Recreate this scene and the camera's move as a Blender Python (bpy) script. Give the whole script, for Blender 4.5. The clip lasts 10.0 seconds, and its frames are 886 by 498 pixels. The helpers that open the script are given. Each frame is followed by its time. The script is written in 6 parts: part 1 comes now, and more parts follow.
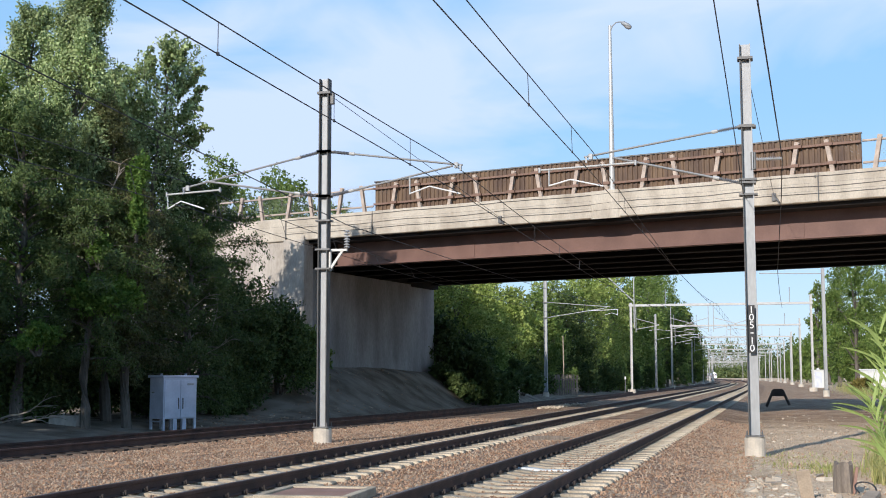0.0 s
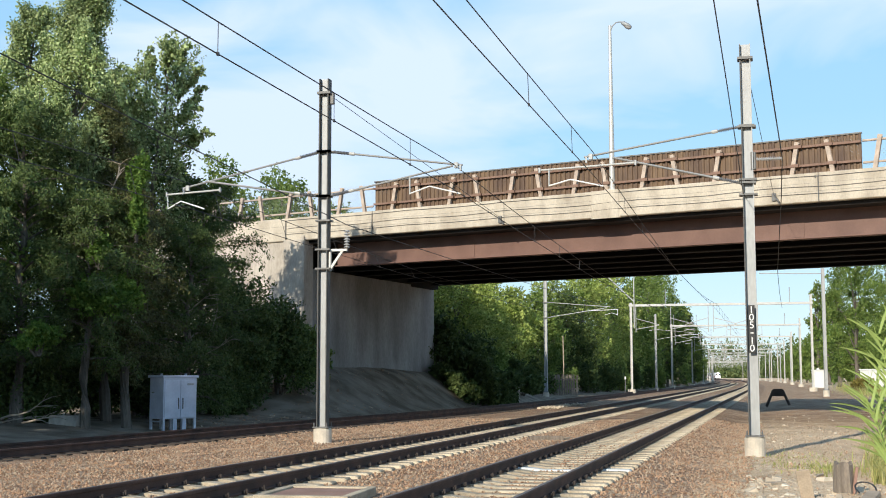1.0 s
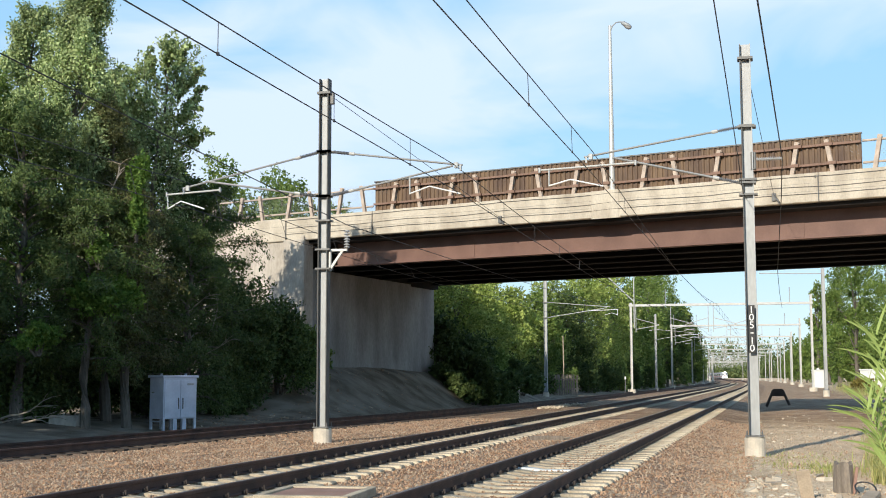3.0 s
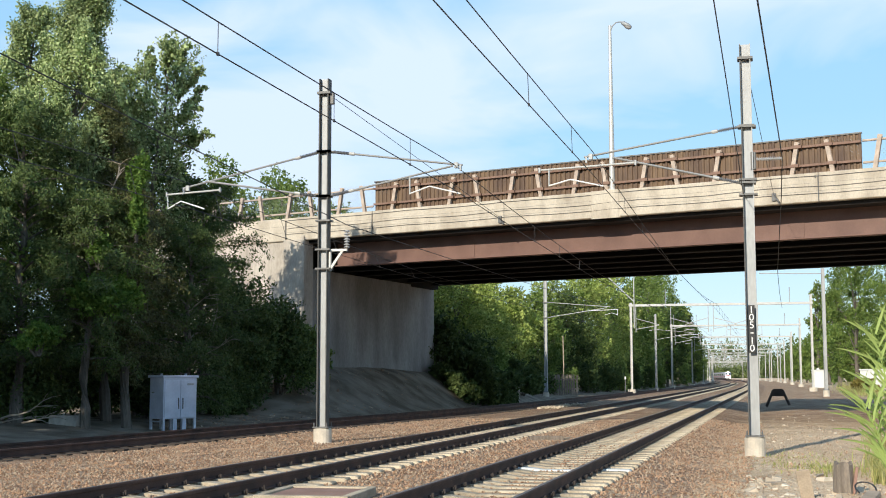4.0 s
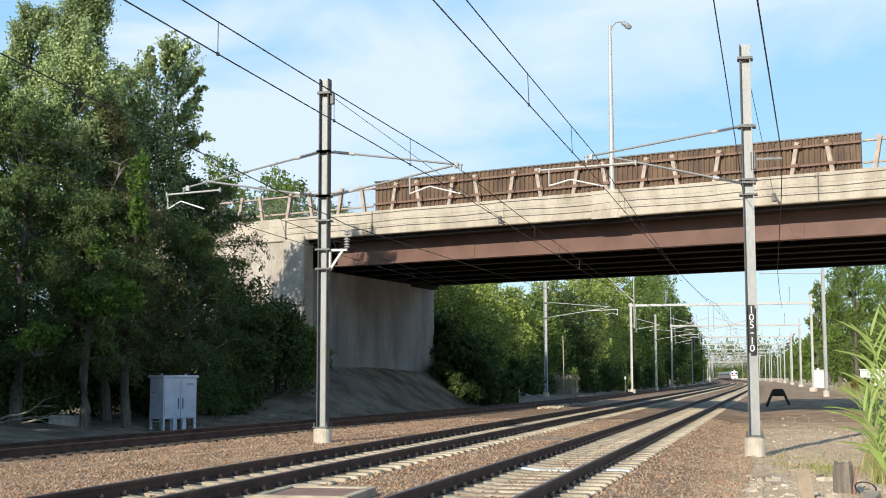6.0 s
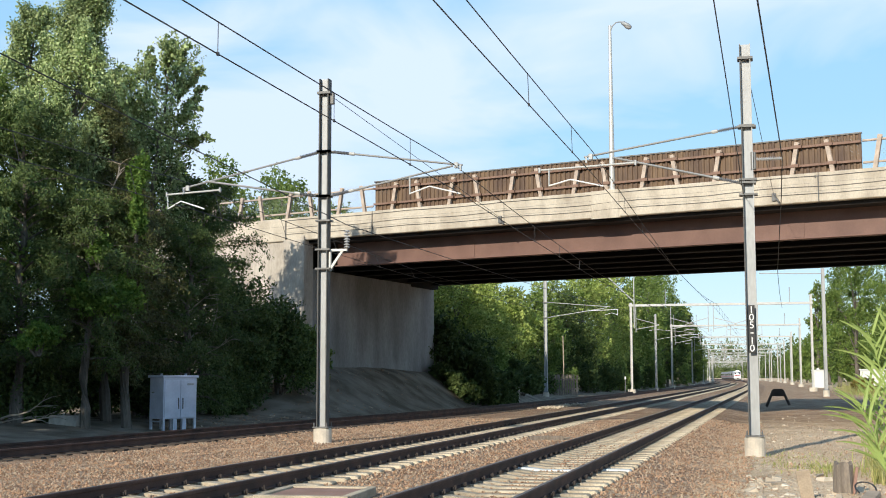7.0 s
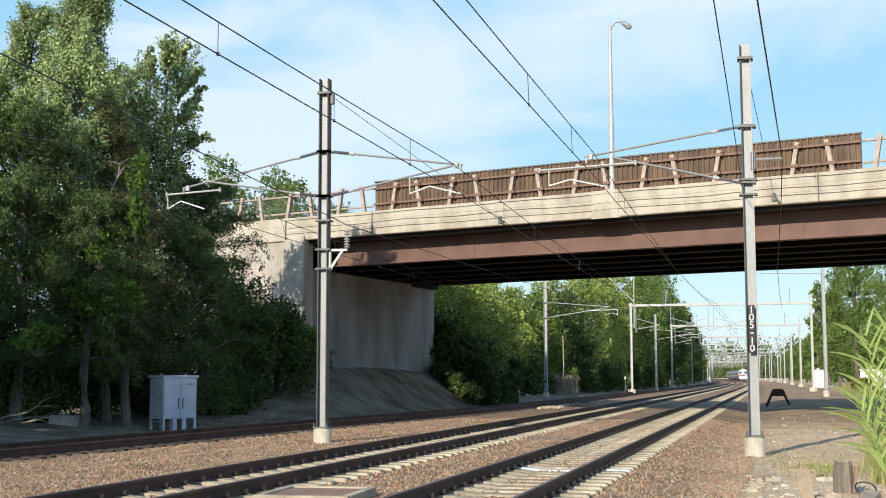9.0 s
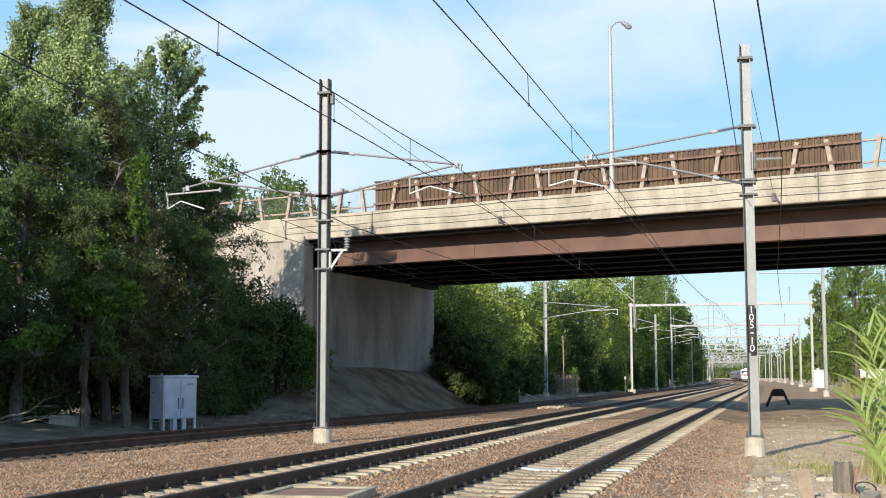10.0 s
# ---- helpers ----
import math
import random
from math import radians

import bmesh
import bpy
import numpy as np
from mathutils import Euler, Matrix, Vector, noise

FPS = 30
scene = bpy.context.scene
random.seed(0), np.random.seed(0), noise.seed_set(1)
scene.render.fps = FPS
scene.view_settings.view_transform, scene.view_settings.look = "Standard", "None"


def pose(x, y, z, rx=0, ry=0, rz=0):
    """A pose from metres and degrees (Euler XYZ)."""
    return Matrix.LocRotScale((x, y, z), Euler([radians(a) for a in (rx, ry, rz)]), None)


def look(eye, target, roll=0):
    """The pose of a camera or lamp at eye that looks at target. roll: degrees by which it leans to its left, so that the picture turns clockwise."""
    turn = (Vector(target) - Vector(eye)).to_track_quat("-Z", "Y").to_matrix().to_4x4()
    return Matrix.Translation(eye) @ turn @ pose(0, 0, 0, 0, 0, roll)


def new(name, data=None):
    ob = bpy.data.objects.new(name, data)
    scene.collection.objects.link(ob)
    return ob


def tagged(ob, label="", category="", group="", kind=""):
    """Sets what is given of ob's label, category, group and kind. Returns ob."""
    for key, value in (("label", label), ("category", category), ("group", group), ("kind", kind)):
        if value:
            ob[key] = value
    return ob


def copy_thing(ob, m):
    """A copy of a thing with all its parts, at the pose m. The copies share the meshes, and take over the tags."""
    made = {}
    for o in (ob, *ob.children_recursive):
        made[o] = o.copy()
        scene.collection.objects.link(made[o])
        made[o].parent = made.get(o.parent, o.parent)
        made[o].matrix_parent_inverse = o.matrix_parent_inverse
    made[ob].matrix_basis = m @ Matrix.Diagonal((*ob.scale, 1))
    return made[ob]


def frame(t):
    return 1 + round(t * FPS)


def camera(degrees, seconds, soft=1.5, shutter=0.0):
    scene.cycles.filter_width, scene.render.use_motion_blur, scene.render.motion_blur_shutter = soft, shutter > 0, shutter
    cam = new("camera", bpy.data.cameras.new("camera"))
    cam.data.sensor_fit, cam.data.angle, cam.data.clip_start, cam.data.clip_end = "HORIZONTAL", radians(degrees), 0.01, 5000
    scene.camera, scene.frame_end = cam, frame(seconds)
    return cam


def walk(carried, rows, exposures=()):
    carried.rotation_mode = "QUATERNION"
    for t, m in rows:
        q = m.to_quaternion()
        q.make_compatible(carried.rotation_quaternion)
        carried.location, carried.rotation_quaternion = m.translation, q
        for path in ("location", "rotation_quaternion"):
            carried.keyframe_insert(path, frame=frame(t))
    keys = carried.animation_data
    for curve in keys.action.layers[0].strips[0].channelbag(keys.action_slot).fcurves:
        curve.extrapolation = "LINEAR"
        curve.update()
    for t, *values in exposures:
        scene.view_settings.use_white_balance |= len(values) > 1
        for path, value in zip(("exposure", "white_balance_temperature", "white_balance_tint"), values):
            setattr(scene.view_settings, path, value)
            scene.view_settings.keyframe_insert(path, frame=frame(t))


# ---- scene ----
# camera on a low stand beside the line, one still view
cam = camera(38.68, 10.0, soft=1.0)
EYE = Vector((0.0, 0.0, 1.60))
YAW, PITCH = 14.7, 5.8
VIEW = pose(EYE.x, EYE.y, EYE.z, 90 + PITCH, 0, YAW) @ pose(0, 0, 0, 0, 0, -0.08)
walk(cam, [(0.0, VIEW), (10.0, VIEW)], exposures=[(0.0, -0.09, 5800, 15), (0.4, 0.03, 6150, 11), (0.9, 0.07, 6200, 10), (10.0, 0.07, 6200, 10)])

# ---- world and sun: late afternoon, sun low behind the camera ----
SUN_AZ, SUN_EL = 14.0, 24.0      # the light runs 14 degrees right of the line
CLOUD_BELT = (0.186, 0.301, -0.935)
world = bpy.data.worlds.new("sky")
scene.world = world
world.use_nodes = True
wt = world.node_tree
wt.nodes.clear()
w_out = wt.nodes.new("ShaderNodeOutputWorld")
w_bg = wt.nodes.new("ShaderNodeBackground")
w_sky = wt.nodes.new("ShaderNodeTexSky")
w_sky.sky_type = "NISHITA"
w_sky.sun_disc = False
w_sky.sun_elevation = radians(SUN_EL)
w_sky.sun_rotation = radians(180 + SUN_AZ)
w_sky.air_density, w_sky.dust_density, w_sky.ozone_density = 1.0, 0.3, 2.0
w_co = wt.nodes.new("ShaderNodeTexCoord")
w_map = wt.nodes.new("ShaderNodeMapping")
w_map.inputs["Scale"].default_value = (2.2, 2.2, 5.5)
w_map.inputs["Rotation"].default_value = (0.2, -0.35, 0.3)
w_n = wt.nodes.new("ShaderNodeTexNoise")
w_n.inputs["Scale"].default_value = 2.4
w_n.inputs["Detail"].default_value = 5
w_n.inputs["Roughness"].default_value = 0.5
w_n.inputs["Distortion"].default_value = 0.5
w_r = wt.nodes.new("ShaderNodeValToRGB")
w_r.color_ramp.elements[0].position, w_r.color_ramp.elements[1].position = 0.44, 0.72
w_r.color_ramp.elements[0].color, w_r.color_ramp.elements[1].color = (0, 0, 0, 1), (0.85, 0.85, 0.85, 1)
w_haze = wt.nodes.new("ShaderNodeMixRGB")
w_sep = wt.nodes.new("ShaderNodeSeparateXYZ")          # the haze thins out towards the zenith
w_fade = wt.nodes.new("ShaderNodeMapRange")
w_fade.inputs["From Min"].default_value, w_fade.inputs["From Max"].default_value = 0.32, 0.75
w_fade.inputs["To Min"].default_value, w_fade.inputs["To Max"].default_value = 0.74, 0.08
wt.links.new(w_co.outputs["Generated"], w_sep.inputs[0])
wt.links.new(w_sep.outputs[2], w_fade.inputs["Value"])
wt.links.new(w_fade.outputs[0], w_haze.inputs[0])
w_low = wt.nodes.new("ShaderNodeMixRGB")               # paler towards the horizon
w_low.inputs[1].default_value, w_low.inputs[2].default_value = (5.0, 6.5, 7.6, 1), (3.25, 5.7, 7.75, 1)
w_el = wt.nodes.new("ShaderNodeMapRange")
w_el.inputs["From Min"].default_value, w_el.inputs["From Max"].default_value = 0.03, 0.2
wt.links.new(w_sep.outputs[2], w_el.inputs["Value"])
wt.links.new(w_el.outputs[0], w_low.inputs[0])
wt.links.new(w_low.outputs[0], w_haze.inputs[2])
w_mix = wt.nodes.new("ShaderNodeMixRGB")
w_mix.inputs[2].default_value = (6.15, 6.9, 8.0, 1)
wt.links.new(w_co.outputs["Generated"], w_map.inputs["Vector"])
wt.links.new(w_map.outputs[0], w_n.inputs["Vector"])
w_band = wt.nodes.new("ShaderNodeVectorMath")      # a loose belt of high cloud right across the sky
w_band.operation = "DOT_PRODUCT"
w_band.inputs[1].default_value = CLOUD_BELT
w_abs = wt.nodes.new("ShaderNodeMath")
w_abs.operation = "ABSOLUTE"
w_off = wt.nodes.new("ShaderNodeMath")
w_off.operation = "MULTIPLY_ADD"
w_off.inputs[1].default_value, w_off.inputs[2].default_value = -2.6, 0.15
w_sum = wt.nodes.new("ShaderNodeMath")
w_sum.operation = "ADD"
w_max = wt.nodes.new("ShaderNodeMath")
w_max.operation = "MAXIMUM"
w_max.inputs[1].default_value = -0.13
wt.links.new(w_co.outputs["Generated"], w_band.inputs[0])
wt.links.new(w_band.outputs["Value"], w_abs.inputs[0])
wt.links.new(w_abs.outputs[0], w_off.inputs[0])
wt.links.new(w_off.outputs[0], w_max.inputs[0])
wt.links.new(w_n.outputs[0], w_sum.inputs[0])
wt.links.new(w_max.outputs[0], w_sum.inputs[1])
w_bank = wt.nodes.new("ShaderNodeVectorMath")      # a bank of thicker cloud low over the wood
w_bank.operation = "DOT_PRODUCT"
w_bank.inputs[1].default_value = (-0.411, 0.890, 0.196)
w_soft = wt.nodes.new("ShaderNodeMapRange")
w_soft.interpolation_type = "SMOOTHSTEP"
w_soft.inputs["From Min"].default_value, w_soft.inputs["From Max"].default_value = 0.982, 1.0
w_soft.inputs["To Min"].default_value, w_soft.inputs["To Max"].default_value = 0.0, 0.12
w_all = wt.nodes.new("ShaderNodeMath")
w_all.operation = "ADD"
wt.links.new(w_co.outputs["Generated"], w_bank.inputs[0])
wt.links.new(w_bank.outputs["Value"], w_soft.inputs["Value"])
wt.links.new(w_sum.outputs[0], w_all.inputs[0])
wt.links.new(w_soft.outputs[0], w_all.inputs[1])
wt.links.new(w_all.outputs[0], w_r.inputs[0])
wt.links.new(w_r.outputs[0], w_mix.inputs[0])
wt.links.new(w_sky.outputs[0], w_haze.inputs[1])
wt.links.new(w_haze.outputs[0], w_mix.inputs[1])
wt.links.new(w_mix.outputs[0], w_bg.inputs["Color"])
w_bg.inputs["Strength"].default_value = 0.13
wt.links.new(w_bg.outputs[0], w_out.inputs[0])

sun = new("sun", bpy.data.lights.new("sun", "SUN"))
sun.data.energy, sun.data.angle, sun.data.color = 5.0, radians(0.55), (1.0, 0.88, 0.70)
sa, se = radians(SUN_AZ), radians(SUN_EL)
sun.matrix_world = look((0, 0, 30), Vector((0, 0, 30)) + Vector((math.sin(sa) * math.cos(se), math.cos(sa) * math.cos(se), -math.sin(se))))


# ---- materials ----
def mat(name, base, rough=0.8, metal=0.0, var=0.25, scale=3.0, fine=40.0, bump=0.2, dist=0.01, other=None, spread=(0.35, 0.65), stretch=(1, 1, 1), rand=0.0, coords="Object"):
    """A surface with stains at a large scale, grain at a fine one and a light relief."""
    m = bpy.data.materials.new(name)
    m.use_nodes = True
    t = m.node_tree
    b = t.nodes["Principled BSDF"]
    b.inputs["Roughness"].default_value, b.inputs["Metallic"].default_value = rough, metal
    co = t.nodes.new("ShaderNodeTexCoord")
    mp = t.nodes.new("ShaderNodeMapping")
    mp.inputs["Scale"].default_value = stretch
    t.links.new(co.outputs[coords], mp.inputs["Vector"])
    n1, n2 = t.nodes.new("ShaderNodeTexNoise"), t.nodes.new("ShaderNodeTexNoise")
    for n, sc, de in ((n1, scale, 5), (n2, fine, 3)):
        n.inputs["Scale"].default_value, n.inputs["Detail"].default_value = sc, de
        t.links.new(mp.outputs[0], n.inputs["Vector"])
    r1 = t.nodes.new("ShaderNodeValToRGB")
    r1.color_ramp.elements[0].position, r1.color_ramp.elements[1].position = spread
    o = other or tuple(c * (1 - var) for c in base)
    r1.color_ramp.elements[0].color, r1.color_ramp.elements[1].color = (*o, 1), (*base, 1)
    t.links.new(n1.outputs[0], r1.inputs[0])
    mx = t.nodes.new("ShaderNodeMixRGB")
    mx.blend_type = "MULTIPLY"
    mx.inputs[0].default_value = 0.8
    r2 = t.nodes.new("ShaderNodeValToRGB")
    lo = 1 - var
    r2.color_ramp.elements[0].position, r2.color_ramp.elements[1].position = 0.3, 0.7
    r2.color_ramp.elements[0].color, r2.color_ramp.elements[1].color = (lo, lo, lo, 1), (1, 1, 1, 1)
    t.links.new(n2.outputs[0], r2.inputs[0])
    t.links.new(r1.outputs[0], mx.inputs[1])
    t.links.new(r2.outputs[0], mx.inputs[2])
    last = mx.outputs[0]
    if rand:
        oi = t.nodes.new("ShaderNodeObjectInfo")
        hs = t.nodes.new("ShaderNodeHueSaturation")
        mr = t.nodes.new("ShaderNodeMapRange")
        mr.inputs["To Min"].default_value, mr.inputs["To Max"].default_value = 1 - rand, 1 + rand
        t.links.new(oi.outputs["Random"], mr.inputs["Value"])
        t.links.new(mr.outputs[0], hs.inputs["Value"])
        t.links.new(last, hs.inputs["Color"])
        last = hs.outputs[0]
    t.links.new(last, b.inputs["Base Color"])
    bp = t.nodes.new("ShaderNodeBump")
    bp.inputs["Strength"].default_value, bp.inputs["Distance"].default_value = bump, dist
    t.links.new(n2.outputs[0], bp.inputs["Height"])
    t.links.new(bp.outputs[0], b.inputs["Normal"])
    return m


def leaf_mat(name, dark, light, translucent=0.35):
    """Leaves that differ one by one, let some light through and have a dull sheen."""
    m = bpy.data.materials.new(name)
    m.use_nodes = True
    t = m.node_tree
    b = t.nodes["Principled BSDF"]
    b.inputs["Roughness"].default_value = 0.6
    b.inputs["Specular IOR Level"].default_value = 0.3
    g = t.nodes.new("ShaderNodeNewGeometry")
    r = t.nodes.new("ShaderNodeValToRGB")
    r.color_ramp.elements[0].color, r.color_ramp.elements[1].color = (*dark, 1), (*light, 1)
    t.links.new(g.outputs["Random Per Island"], r.inputs[0])
    co, n = t.nodes.new("ShaderNodeTexCoord"), t.nodes.new("ShaderNodeTexNoise")
    n.inputs["Scale"].default_value = 0.5
    t.links.new(co.outputs["Object"], n.inputs["Vector"])
    hs = t.nodes.new("ShaderNodeHueSaturation")
    mr = t.nodes.new("ShaderNodeMapRange")
    mr.inputs["From Min"].default_value, mr.inputs["From Max"].default_value = 0.3, 0.7
    mr.inputs["To Min"].default_value, mr.inputs["To Max"].default_value = 0.7, 1.3
    t.links.new(n.outputs[0], mr.inputs["Value"])
    t.links.new(mr.outputs[0], hs.inputs["Value"])
    t.links.new(r.outputs[0], hs.inputs["Color"])
    t.links.new(hs.outputs[0], b.inputs["Base Color"])
    tr = t.nodes.new("ShaderNodeBsdfTranslucent")
    t.links.new(hs.outputs[0], tr.inputs["Color"])
    mx = t.nodes.new("ShaderNodeMixShader")
    mx.inputs[0].default_value = translucent
    t.links.new(b.outputs[0], mx.inputs[1])
    t.links.new(tr.outputs[0], mx.inputs[2])
    t.links.new(mx.outputs[0], t.nodes["Material Output"].inputs[0])
    return m


def ballast_mat():
    """Crushed stone, rusty near the rails and greyer in patches, with sand and weeds off the bed."""
    m = bpy.data.materials.new("crushed stone ground")
    m.use_nodes = True
    t = m.node_tree
    b = t.nodes["Principled BSDF"]
    b.inputs["Roughness"].default_value = 0.95
    b.inputs["Specular IOR Level"].default_value = 0.2
    co = t.nodes.new("ShaderNodeTexCoord")
    v = t.nodes.new("ShaderNodeTexVoronoi")
    v.inputs["Scale"].default_value = 22
    t.links.new(co.outputs["Object"], v.inputs["Vector"])
    sp = t.nodes.new("ShaderNodeSeparateColor")
    t.links.new(v.outputs["Color"], sp.inputs[0])
    r = t.nodes.new("ShaderNodeValToRGB")
    e = r.color_ramp.elements
    e[0].position, e[0].color = 0.0, (0.16, 0.10, 0.066, 1)
    e[1].position, e[1].color = 1.0, (0.54, 0.45, 0.34, 1)
    for p, c in ((0.3, (0.33, 0.205, 0.135, 1)), (0.6, (0.42, 0.275, 0.18, 1)), (0.85, (0.38, 0.30, 0.22, 1))):
        k = e.new(p)
        k.color = c
    t.links.new(sp.outputs[0], r.inputs[0])
    r2 = t.nodes.new("ShaderNodeValToRGB")
    e = r2.color_ramp.elements
    e[0].position, e[0].color = 0.0, (0.68, 0.51, 0.335, 1)
    e[1].position, e[1].color = 1.0, (0.90, 0.78, 0.58, 1)
    k = e.new(0.6)
    k.color = (0.78, 0.59, 0.39, 1)
    t.links.new(sp.outputs[0], r2.inputs[0])
    at = t.nodes.new("ShaderNodeVertexColor")
    at.layer_name = "bed"
    mx = t.nodes.new("ShaderNodeMixRGB")
    n0 = t.nodes.new("ShaderNodeTexNoise")
    n0.inputs["Scale"].default_value, n0.inputs["Detail"].default_value = 0.9, 5
    t.links.new(co.outputs["Object"], n0.inputs["Vector"])
    ad = t.nodes.new("ShaderNodeMath")
    ad.operation = "MULTIPLY_ADD"
    t.links.new(n0.outputs[0], ad.inputs[0])
    ad.inputs[1].default_value = 1.6
    ad.inputs[2].default_value = -0.85
    a2 = t.nodes.new("ShaderNodeMath")
    a2.operation, a2.use_clamp = "ADD", True
    t.links.new(ad.outputs[0], a2.inputs[0])
    t.links.new(a2.outputs[0], mx.inputs[0])
    t.links.new(r2.outputs[0], mx.inputs[1])
    t.links.new(r.outputs[0], mx.inputs[2])
    so = t.nodes.new("ShaderNodeSeparateColor")
    t.links.new(at.outputs["Color"], so.inputs[0])
    t.links.new(so.outputs[0], a2.inputs[1])
    soil = t.nodes.new("ShaderNodeMixRGB")
    earth = t.nodes.new("ShaderNodeValToRGB")
    earth.color_ramp.elements[0].position, earth.color_ramp.elements[1].position = 0.36, 0.64
    earth.color_ramp.elements[0].color, earth.color_ramp.elements[1].color = (0.19, 0.155, 0.115, 1), (0.37, 0.32, 0.255, 1)
    t.links.new(n0.outputs[0], earth.inputs[0])
    t.links.new(earth.outputs[0], soil.inputs[2])
    t.links.new(so.outputs[1], soil.inputs[0])
    t.links.new(mx.outputs[0], soil.inputs[1])
    n = t.nodes.new("ShaderNodeTexNoise")
    n.inputs["Scale"].default_value, n.inputs["Detail"].default_value = 0.35, 6
    t.links.new(co.outputs["Object"], n.inputs["Vector"])
    r3 = t.nodes.new("ShaderNodeValToRGB")
    r3.color_ramp.elements[0].position, r3.color_ramp.elements[1].position = 0.3, 0.7
    r3.color_ramp.elements[0].color, r3.color_ramp.elements[1].color = (0.76, 0.73, 0.70, 1), (1, 1, 1, 1)
    t.links.new(n.outputs[0], r3.inputs[0])
    mu = t.nodes.new("ShaderNodeMixRGB")
    mu.blend_type = "MULTIPLY"
    mu.inputs[0].default_value = 1
    t.links.new(soil.outputs[0], mu.inputs[1])
    t.links.new(r3.outputs[0], mu.inputs[2])
    t.links.new(mu.outputs[0], b.inputs["Base Color"])
    bp = t.nodes.new("ShaderNodeBump")
    bp.inputs["Strength"].default_value, bp.inputs["Distance"].default_value = 0.8, 0.035
    t.links.new(v.outputs["Distance"], bp.inputs["Height"])
    bp.invert = True
    t.links.new(bp.outputs[0], b.inputs["Normal"])
    return m


def stone_mat(name, cols):
    m = bpy.data.materials.new(name)
    m.use_nodes = True
    t = m.node_tree
    b = t.nodes["Principled BSDF"]
    b.inputs["Roughness"].default_value = 0.95
    g = t.nodes.new("ShaderNodeNewGeometry")
    r = t.nodes.new("ShaderNodeValToRGB")
    e = r.color_ramp.elements
    e[0].color, e[1].color = (*cols[0], 1), (*cols[-1], 1)
    for i, c in enumerate(cols[1:-1]):
        e.new((i + 1) / (len(cols) - 1)).color = (*c, 1)
    t.links.new(g.outputs["Random Per Island"], r.inputs[0])
    n = t.nodes.new("ShaderNodeTexNoise")
    n.inputs["Scale"].default_value = 60
    bp = t.nodes.new("ShaderNodeBump")
    bp.inputs["Strength"].default_value, bp.inputs["Distance"].default_value = 0.4, 0.01
    t.links.new(n.outputs[0], bp.inputs["Height"])
    t.links.new(bp.outputs[0], b.inputs["Normal"])
    t.links.new(r.outputs[0], b.inputs["Base Color"])
    return m


def glow_mat(name, col, power):
    m = bpy.data.materials.new(name)
    m.use_nodes = True
    b = m.node_tree.nodes["Principled BSDF"]
    b.inputs["Base Color"].default_value = (*col, 1)
    b.inputs["Emission Color"].default_value = (*col, 1)
    b.inputs["Emission Strength"].default_value = power
    return m


M_GROUND = ballast_mat()
M_STONE = stone_mat("loose crushed stone", [(0.19, 0.115, 0.072), (0.35, 0.22, 0.135), (0.45, 0.285, 0.175), (0.33, 0.26, 0.19), (0.52, 0.41, 0.29)])
M_PALE_STONE = stone_mat("pale rubble", [(0.34, 0.28, 0.21), (0.54, 0.46, 0.35), (0.64, 0.57, 0.46)])
M_RAIL = mat("rusty rail steel", (0.125, 0.066, 0.047), 0.8, 0.0, 0.35, 2.0, 60, 0.3, 0.003, other=(0.06, 0.034, 0.027))
M_RAILTOP = mat("worn rail head", (0.25, 0.20, 0.17), 0.5, 0.5, 0.25, 3.0, 60, 0.1, 0.002)
M_TIE = mat("weathered concrete tie", (0.60, 0.51, 0.37), 0.9, 0, 0.35, 2.5, 45, 0.4, 0.006, rand=0.14)
M_WOODTIE = mat("dark creosoted timber", (0.09, 0.07, 0.055), 0.9, 0, 0.4, 2.0, 30, 0.5, 0.01, rand=0.2)
M_CLIP = mat("rusty clip steel", (0.055, 0.042, 0.036), 0.8, 0, 0.3)
M_CONC = mat("weathered parapet concrete", (0.60, 0.54, 0.44), 0.9, 0, 0.26, 1.6, 22, 0.25, 0.01, other=(0.41, 0.355, 0.28), stretch=(1, 1, 0.45), spread=(0.3, 0.6))
M_ABUT = mat("grey abutment concrete", (0.57, 0.52, 0.45), 0.9, 0, 0.3, 0.7, 14, 0.3, 0.015, other=(0.36, 0.315, 0.26), stretch=(1, 1, 0.35))
# the abutment concrete again, darker and greyer for the shade beneath the bridge
M_ABUT_SHADE = mat("shade-darkened abutment concrete", (0.42, 0.405, 0.39), 0.9, 0, 0.3, 0.7, 14, 0.3, 0.015, other=(0.235, 0.225, 0.215), stretch=(1, 1, 0.35))
M_GIRDER = mat("red-brown painted girder", (0.19, 0.105, 0.08), 0.6, 0, 0.15, 0.8, 18, 0.1, 0.005, other=(0.14, 0.075, 0.058))
# near black: the deep shade under the deck is put into this colour
M_UNDER = mat("shade-darkened soffit", (0.02, 0.017, 0.016), 0.95, 0, 0.3, 0.8, 12)
M_CORR = mat("weathering-steel sheet", (0.20, 0.13, 0.075), 0.7, 0.0, 0.3, 1.2, 14, 0.15, 0.004, other=(0.105, 0.066, 0.047), stretch=(2.5, 2.5, 0.4))
M_POSTW = mat("rust-stained fence post", (0.60, 0.49, 0.40), 0.75, 0, 0.3, 3, 20)
M_FRAIL = mat("rusty fence rail", (0.27, 0.165, 0.12), 0.75, 0, 0.3, 3, 20)
M_GALV = mat("galvanised steel", (0.40, 0.415, 0.42), 0.55, 0.2, 0.18, 2.0, 20, 0.1, 0.002, stretch=(1, 1, 0.3))
# galvanised flange with the shade on its faces put into the colour
M_FLANGE = mat("shade-darkened mast flange", (0.115, 0.115, 0.11), 0.7, 0.1, 0.25, 2.0, 20)
